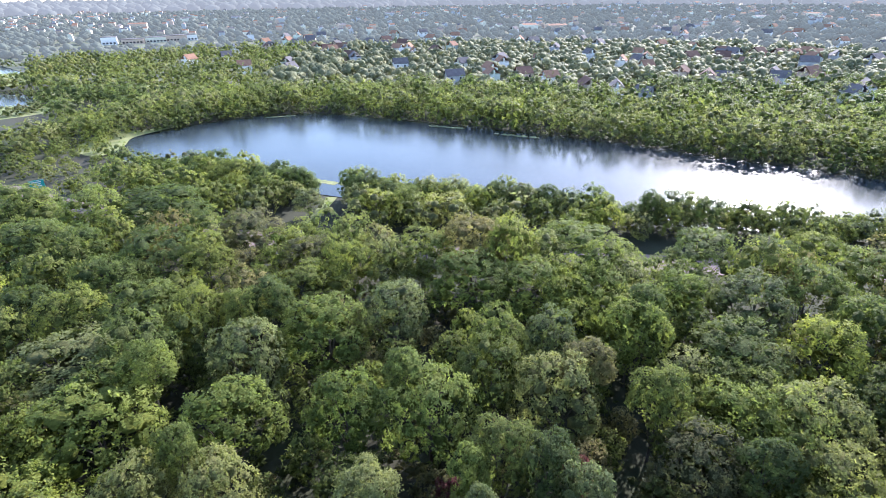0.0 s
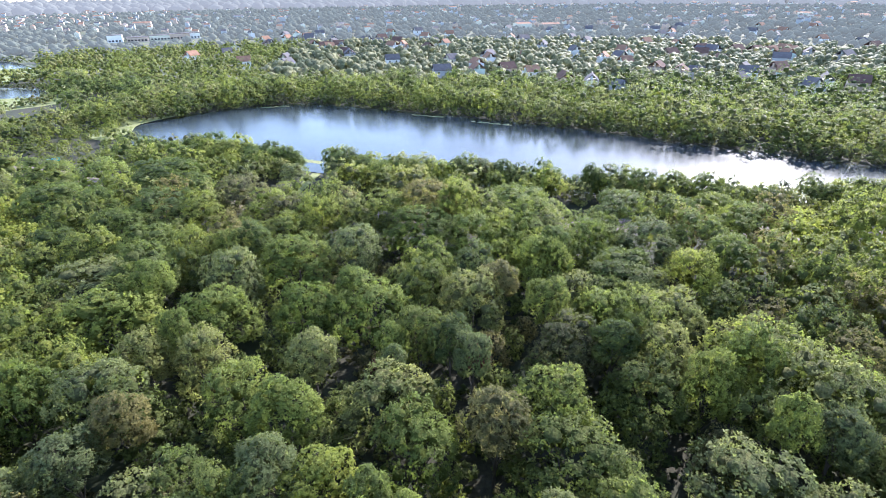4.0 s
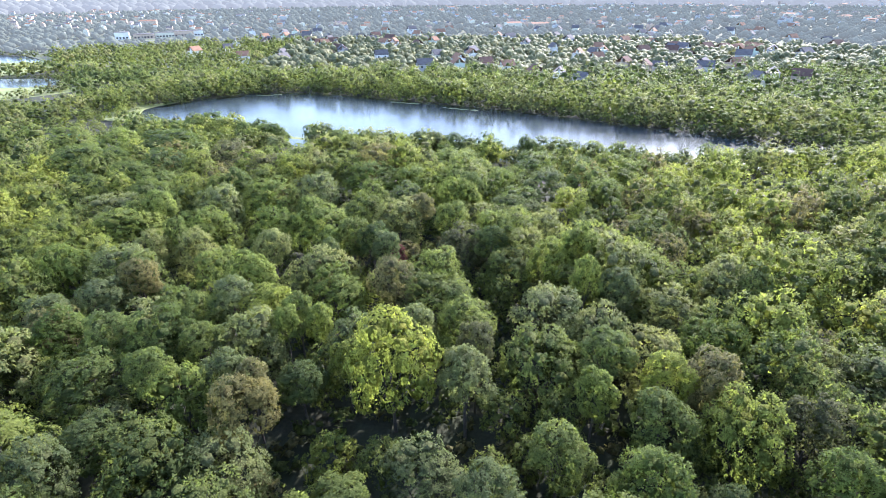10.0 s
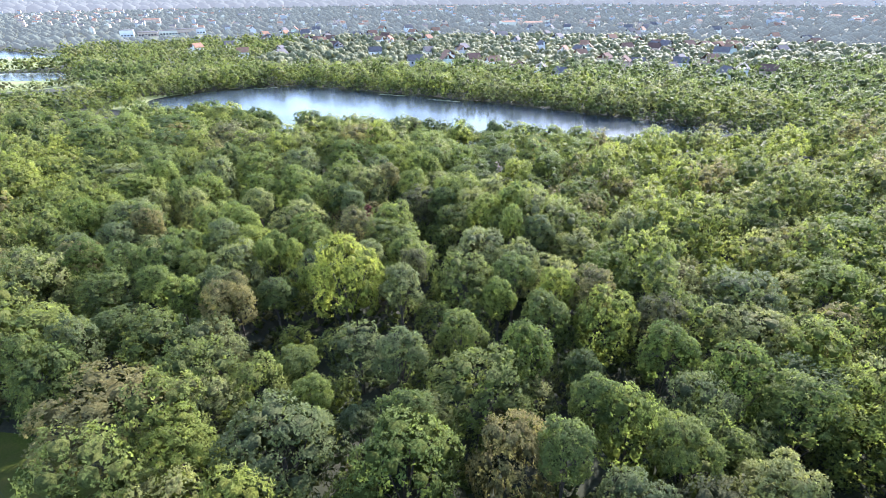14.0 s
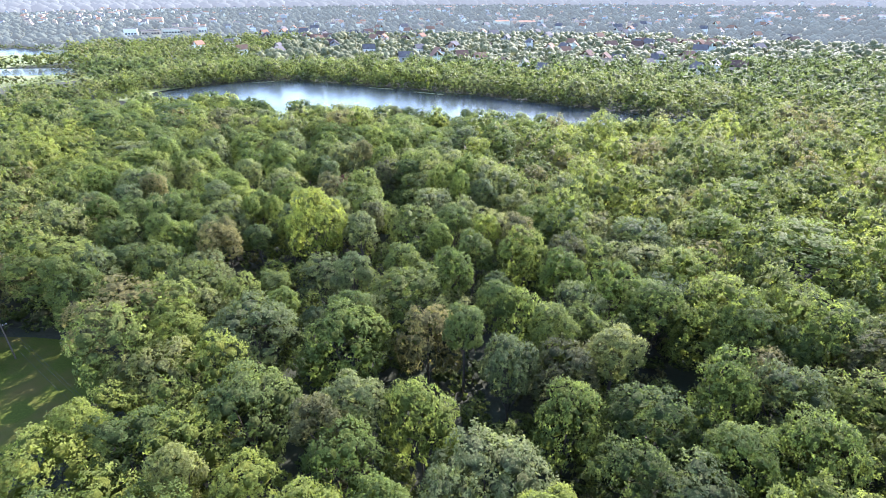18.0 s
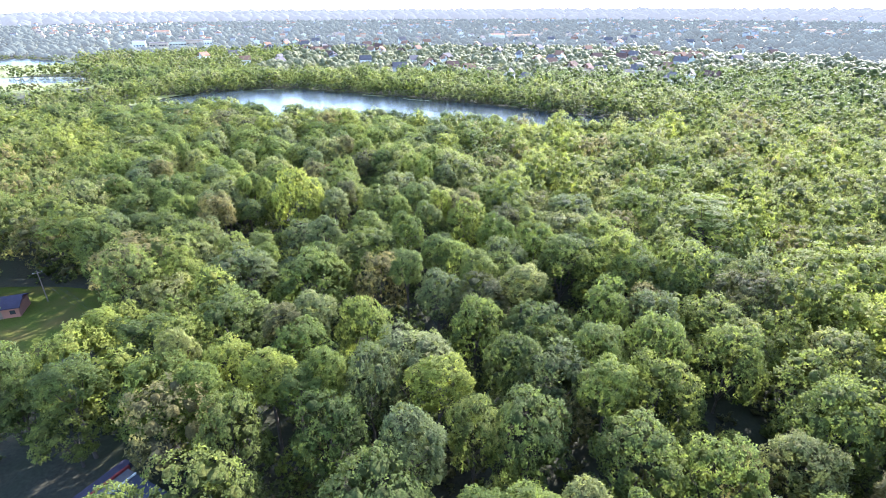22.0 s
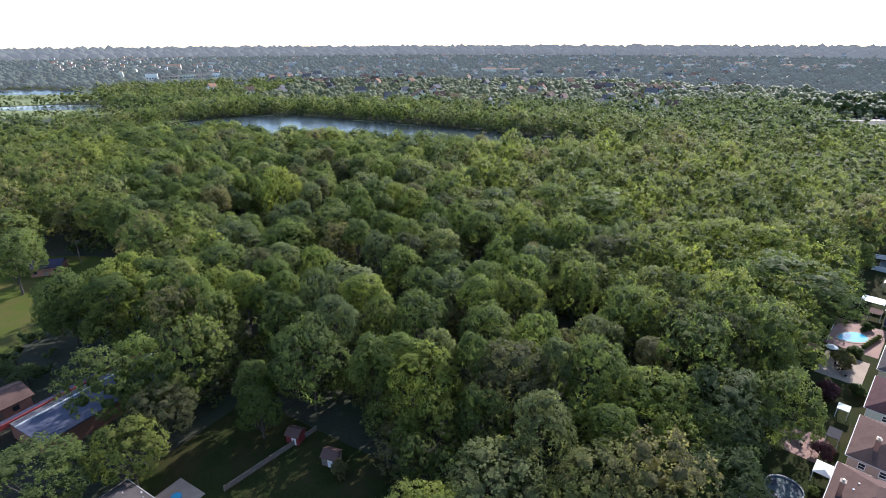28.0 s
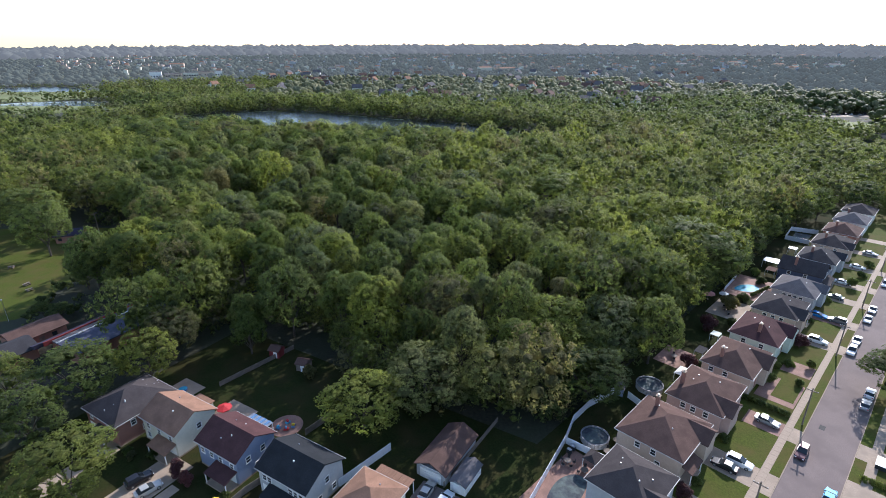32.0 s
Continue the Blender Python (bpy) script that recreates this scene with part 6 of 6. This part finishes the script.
# ---- the low building by the drive ----
FLAT = surface("flat_roof", (0.075, 0.08, 0.115), 0.9, 1.5, 0.12, 0.2, 0.2, spec=0.2, second=(0.05, 0.055, 0.08))
hall = thing("low_hall", pose(18, -115, 0, 0, 0, 64), "long low hall with bluish flat roof and red fascia", "building")
part("wall", box(-11, -6.5, 0, 17.6, 6, 3.6), WALLS["brick"], hall)
part("flat_roof", box(-11.2, -6.7, 3.6, 17.8, 3.2, 3.8), FLAT, hall)
part("ledge", box(-11.2, 3.25, 3.6, 17.8, 5.2, 3.95), ROOFS["grey"], hall)
part("parapet", box(-11.2, 3.0, 3.82, 17.8, 3.2, 4.1), WHITE, hall)
part("fascia", box(-13, 5.25, 3.2, 18.2, 5.6, 4.3), WALLS["red"], hall)
r = bmesh.new()
ring = [[r.verts.new((x, y, z)) for y, z in ((5.65, 4.3), (8.2, 3.4), (8.2, 3.2), (5.65, 3.2))] for x in (-15, 19)]
for k in range(4):
    r.faces.new((ring[0][k], ring[0][(k + 1) % 4], ring[1][(k + 1) % 4], ring[1][k]))
r.faces.new(ring[0])
r.faces.new(ring[1])
part("sloped_roof", r, ROOFS["dusk"], hall)
for m, w, d, e, rc, words in ((pose(-2, -116, 0, 0, 0, 62), 12, 8, 3.0, "brown", "brown-roofed pavilion beside the lawn"), (pose(-2, -128, 0, 0, 0, 62), 14, 9, 3.0, "charcoal", "dark-roofed low building behind trees"), (pose(-44, -43, 0, 0, 0, 20), 9, 7, 3.0, "dusk", "low building with dark purple roof behind trees")):
    p = thing("pavilion", m, words, "building")
    part("wall", box(-w / 2, -d / 2, 0, w / 2, d / 2, e - 0.05), WALLS["brick"], p)
    part("roof", roof_solid(w / 2 + 0.6, d / 2 + 0.6, e, 1.7, "gable"), ROOFS[rc], p)
    part("door", box(-0.6, -d / 2 - 0.06, 0, 0.6, -d / 2, 2.1), WOOD, p)
    for x in (-3, 3):
        part("window", box(x - 0.6, -d / 2 - 0.05, 1.0, x + 0.6, -d / 2, 2.1), GLASS, p)

# low growth that closes the edge of the woods towards the gardens
line = [Vector((x, y, 0)) for x, y in ((36, -118), (47, -103), (60, -104), (75, -107), (86, -124), (87, -138))]
line2 = [Vector((x, y, 0)) for x, y in ((102, -141), (117, -137), (127, -143))] + [STREET @ Vector((s_, 38.5, 0)) for s_ in (-4, 10, 40, 80, 120, 160, 200)]
edge = []
for path in (line, line2):
    for a, b in zip(path, path[1:]):
        steps = max(1, int((b - a).length / 3.0))
        edge += [a.lerp(b, k / steps) for k in range(steps)]
ej = np.random.default_rng(41)
exy = np.array([(p.x, p.y) for p in edge]) + ej.normal(size=(len(edge), 2)) * 1.0
woods("edge_thicket", exy[:, 0], exy[:, 1], "dense dark shrubs along the edge of the woods", 3.4, 8.0, -0.3, 11, 900, 0.26, ICO2, ALL, variants=6, spread=0.3, hues=["dark", "green", "dark", "olive"])

# trees that stand in the gardens and by the hall
for x, y, c, s, r, tall in ((0, -90, "green", "broad", 6.4, 0.95), (10, -93, "green", "broad", 5.8, 0.85), (-8, -86, "dark", "broad", 5.4, 0.85), (12, -141, "green", "broad", 6.5, 0.7), (20, -165, "green", "broad", 7, 0.66), (8, -152, "bright", "broad", 6.5, 0.66), (-9, -104, "dark", "small", 2.6, 0.4), (-2, -106, "dark", "small", 3, 0.45)):
    tree(x, y, c, s, r / KINDS[s][0], "beside gardens", variant=int(abs(x)) % 3, tall=tall, group="garden trees")
for s, d, c, r, tall in ((48.5, -11.5, "green", 8.4, 0.72), (70, -14, "green", 5.5, 0.55), (52, 39, "dark", 6, 0.8), (66, 40, "green", 6, 0.85), (40, 39.5, "green", 6, 0.85), (22, 40, "dark", 6.5, 0.85), (80, 39, "grey", 6, 0.8), (96, 38.5, "dark", 6, 0.8),
                         (112, 39, "dark", 6.2, 0.8), (128, 37, "green", 6, 0.8), (142, 39, "dark", 6, 0.8), (164, 34, "dark", 6.5, 0.8), (180, 30, "green", 6.5, 0.8), (205, 18, "dark", 7, 0.85), (205, 5, "green", 7, 0.85), (10, 42, "green", 6, 0.8)):
    p = STREET @ Vector((s, d, 0))
    tree(p.x, p.y, c, "broad", r / 6.2, "near the street", variant=int(s) % 3, tall=tall, group="garden trees")

# ---- far landmarks ----
band("creek_gap", [(-50, 168), (-46, 200)], 4.0, 0.02, MARSH, "pale green algae-covered creek mouth", "creek")
sheet("reed_bed", rounded([(-178, 262), (-194, 271), (-206, 298), (-196, 312), (-182, 320), (-168, 324), (-180, 301), (-175, 280)]), 0.06, MARSH, "yellow-green reed bed at the lake's end", "reeds")
sheet("reed_bank", rounded([(-335, 458), (-290, 470), (-250, 492), (-235, 480), (-280, 450), (-320, 420)]), 0.06, MARSH, "pale reed bank between ponds", "reeds")
sheet("reed_meadow", [p for p in REEDS], -0.02, MARSH, "pale green reed meadow before the pond", "reeds")
sheet("upper_reed_meadow", UPPER_REEDS, 0.04, MARSH, "pale reed meadow by the upper pond", "reeds")
lily = np.random.default_rng(3)
V, F, n = [], [], 0
for x0, y0, x1, y1, count in ((-74, 226, -38, 215, 110), (-10, 322, 12, 314, 60), (-128, 248, -160, 258, 90), (-100, 356, -118, 350, 50), (30, 300, 52, 290, 40)):
    for k in range(count):
        t, r = lily.uniform(), lily.uniform(0.5, 1.3)
        ring = [(x0 + (x1 - x0) * t + lily.normal() * 1.2 + 0, y0 + (y1 - y0) * t + lily.normal() * 0.9, 0)]
        c = np.array(ring[0])
        pts = [c + [0, 0, -0.3]] + [c + [r * math.cos(a), r * math.sin(a), -0.32] for a in np.linspace(0, 6.283, 8)[:-1]]
        V += pts
        F += [(n, n + 1 + j, n + 1 + (j + 1) % 7) for j in range(7)]
        n += 8
tagged(new("lily_pads", quick("lily_pads", np.array(V), np.array(F), [MARSH])), "floating lily pads and weed on the lake", "lily pads", kind="stuff")
sign = thing("road_sign", pose(-169, 206, 0, 0, 0, 35), "large teal highway sign on two posts", "sign")
part("board", box(-2.6, -0.06, 3.2, 2.6, 0.06, 6.6, 0.03), surface("sign_teal", (0.02, 0.30, 0.27), 0.5, 2.0, 0.3, 0.06, 0.02), sign)
part("border", box(-2.45, -0.08, 6.35, 2.45, -0.061, 6.45), WHITE, sign)
for k, (w, z) in enumerate(((3.4, 5.6), (2.6, 4.8), (3.0, 4.0))):
    part("lettering_bar", box(-w / 2, -0.085, z, w / 2, -0.061, z + 0.3), WHITE, sign)
for x in (-1.8, 1.8):
    part("post", box(x - 0.1, 0.07, 0, x + 0.1, 0.25, 6.4), METAL, sign)

school = thing("school", pose(-480, 905, 0, 0, 0, 25), "long low pale school with white end blocks", "building")
for x0, x1, y0, h, m in ((-62, -40, 0, 11, "white"), (-34, -2, -4, 7, "tan"), (0, 30, 4, 8, "cream"), (30, 62, 10, 9, "tan"), (62, 78, 14, 9, "white")):
    w = part("wing", box(x0, y0, 0, x1, y0 + 16, h), WALLS[m], school)
    part("roof", box(x0 - 0.4, y0 - 0.4, h, x1 + 0.4, y0 + 16.4, h + 0.5), ROOFS["grey"], w)
    for k in range(int((x1 - x0) / 5)):
        part("window", box(x0 + 1.5 + 5 * k, y0 - 0.1, 1.2, x0 + 4.5 + 5 * k, y0 + 0.02, 3.6), GLASS, w)
hall2 = thing("flat_roofed_hall", pose(428, 196, 0, 0, 0, -35), "broad flat grey-roofed hall beside a field", "building")
part("wall", box(-16, -10, 0, 16, 10, 5), WALLS["tan"], hall2)
part("roof", box(-16.5, -10.5, 5, 16.5, 10.5, 5.5), ROOFS["grey"], hall2)
for k in range(6):
    part("window", box(-14 + 5 * k, -10.1, 1, -11 + 5 * k, -9.95, 3), GLASS, hall2)
sheet("sports_field", [(415, 235), (450, 290), (500, 275), (480, 215)], 0.04, MARSH, "dry tan-green sports field", "field")
band("car_park", [(440, 322), (540, 325)], 10, 0.05, CONCRETE, "pale car park at the field's edge", "car park")
for k in range(12):
    car(pose(450 + 7 * k, 330 + (k % 3), 0.05, 0, 0, 90), ("white", "silver", "grey", "black")[k % 4], ("saloon", "sport-utility")[k % 2], "cars in the far car park")

# houses of the suburb beyond the lake
hs = np.random.default_rng(22)
far_kinds = []
for k in range(6):
    far_kinds.append((("white", "cream", "tan", "grey", "mint", "white")[k], ("tan", "grey", "brown", "grey", "tan", "grey")[k], 9 + hs.uniform(0, 4), 8 + hs.uniform(0, 2)))
built = {}
for x, y in spots:
    k = int(hs.integers(6))
    m = pose(float(x), float(y), 0, 0, 0, float(hs.choice([20, 110, 65, 150])) + hs.uniform(-14, 14)) @ Matrix.Diagonal((1.12, 1.12, 1.25, 1))
    if k in built:
        copy_thing(built[k], m)
        continue
    wc, rc, w, d = far_kinds[k]
    h = thing("suburb_house", m, f"distant {wc} house with {rc} gable roof among trees", "house", "houses of the far suburb")
    part("wall", box(-w / 2, -d / 2, 0, w / 2, d / 2, 5.2), WALLS[wc], h)
    part("roof", roof_solid(w / 2 + 0.4, d / 2 + 0.4, 5.3, 3.2, "gable"), ROOFS[rc], h)
    part("gable_wall", prism([(-w / 2, -0.6), (w / 2, -0.6), (w / 2, 0.6), (-w / 2, 0.6)], 5.2, 7.4), WALLS[wc], h)
    for a in (-w / 4, w / 4):
        part("window", box(a - 0.6, -d / 2 - 0.06, 3.2, a + 0.6, -d / 2 + 0.02, 4.5), GLASS, h)
    built[k] = h

# pale roofs far off in the suburb, too many to count
ds = np.random.default_rng(77)
V, F, I, n = [], [], [], 0
for k in range(480):
    y = ds.uniform(960, 2300)
    x = ds.uniform(-0.85, 0.9) * y
    a, w, d, h = ds.choice([0.35, 1.92]) + ds.uniform(-0.1, 0.1), ds.uniform(4, 6.5), ds.uniform(3.5, 5), ds.uniform(9.5, 11.5)
    if ds.uniform() < 0.06:
        w, d = w * 3, d * 2
    c, s = math.cos(a), math.sin(a)
    base = [(-w, -d, 0), (w, -d, 0), (w, d, 0), (-w, d, 0), (-w, -d, h), (w, -d, h), (w, d, h), (-w, d, h), (-w, 0, h + 2.4), (w, 0, h + 2.4)]
    V += [(x + c * p - s * q, y + s * p + c * q, z) for p, q, z in base]
    f = [(0, 1, 5), (0, 5, 4), (1, 2, 6), (1, 6, 5), (2, 3, 7), (2, 7, 6), (3, 0, 4), (3, 4, 7), (5, 6, 9), (4, 8, 7), (4, 5, 9), (4, 9, 8), (6, 7, 8), (6, 8, 9)]
    F += [tuple(i + n for i in t) for t in f]
    I += [int(k % 3)] * 10 + [3 + int(k % 2)] * 4
    n += 10
far_roofs = quick("distant_houses", np.array(V), np.array(F), [WALLS["cream"], WALLS["tan"], WALLS["grey"], ROOFS["grey"], ROOFS["tan"]], np.array(I))
far_roofs.polygons.foreach_set("use_smooth", np.zeros(len(F), bool))
tagged(new("distant_houses", far_roofs), "pale houses scattered through the far suburb", "houses", kind="stuff")
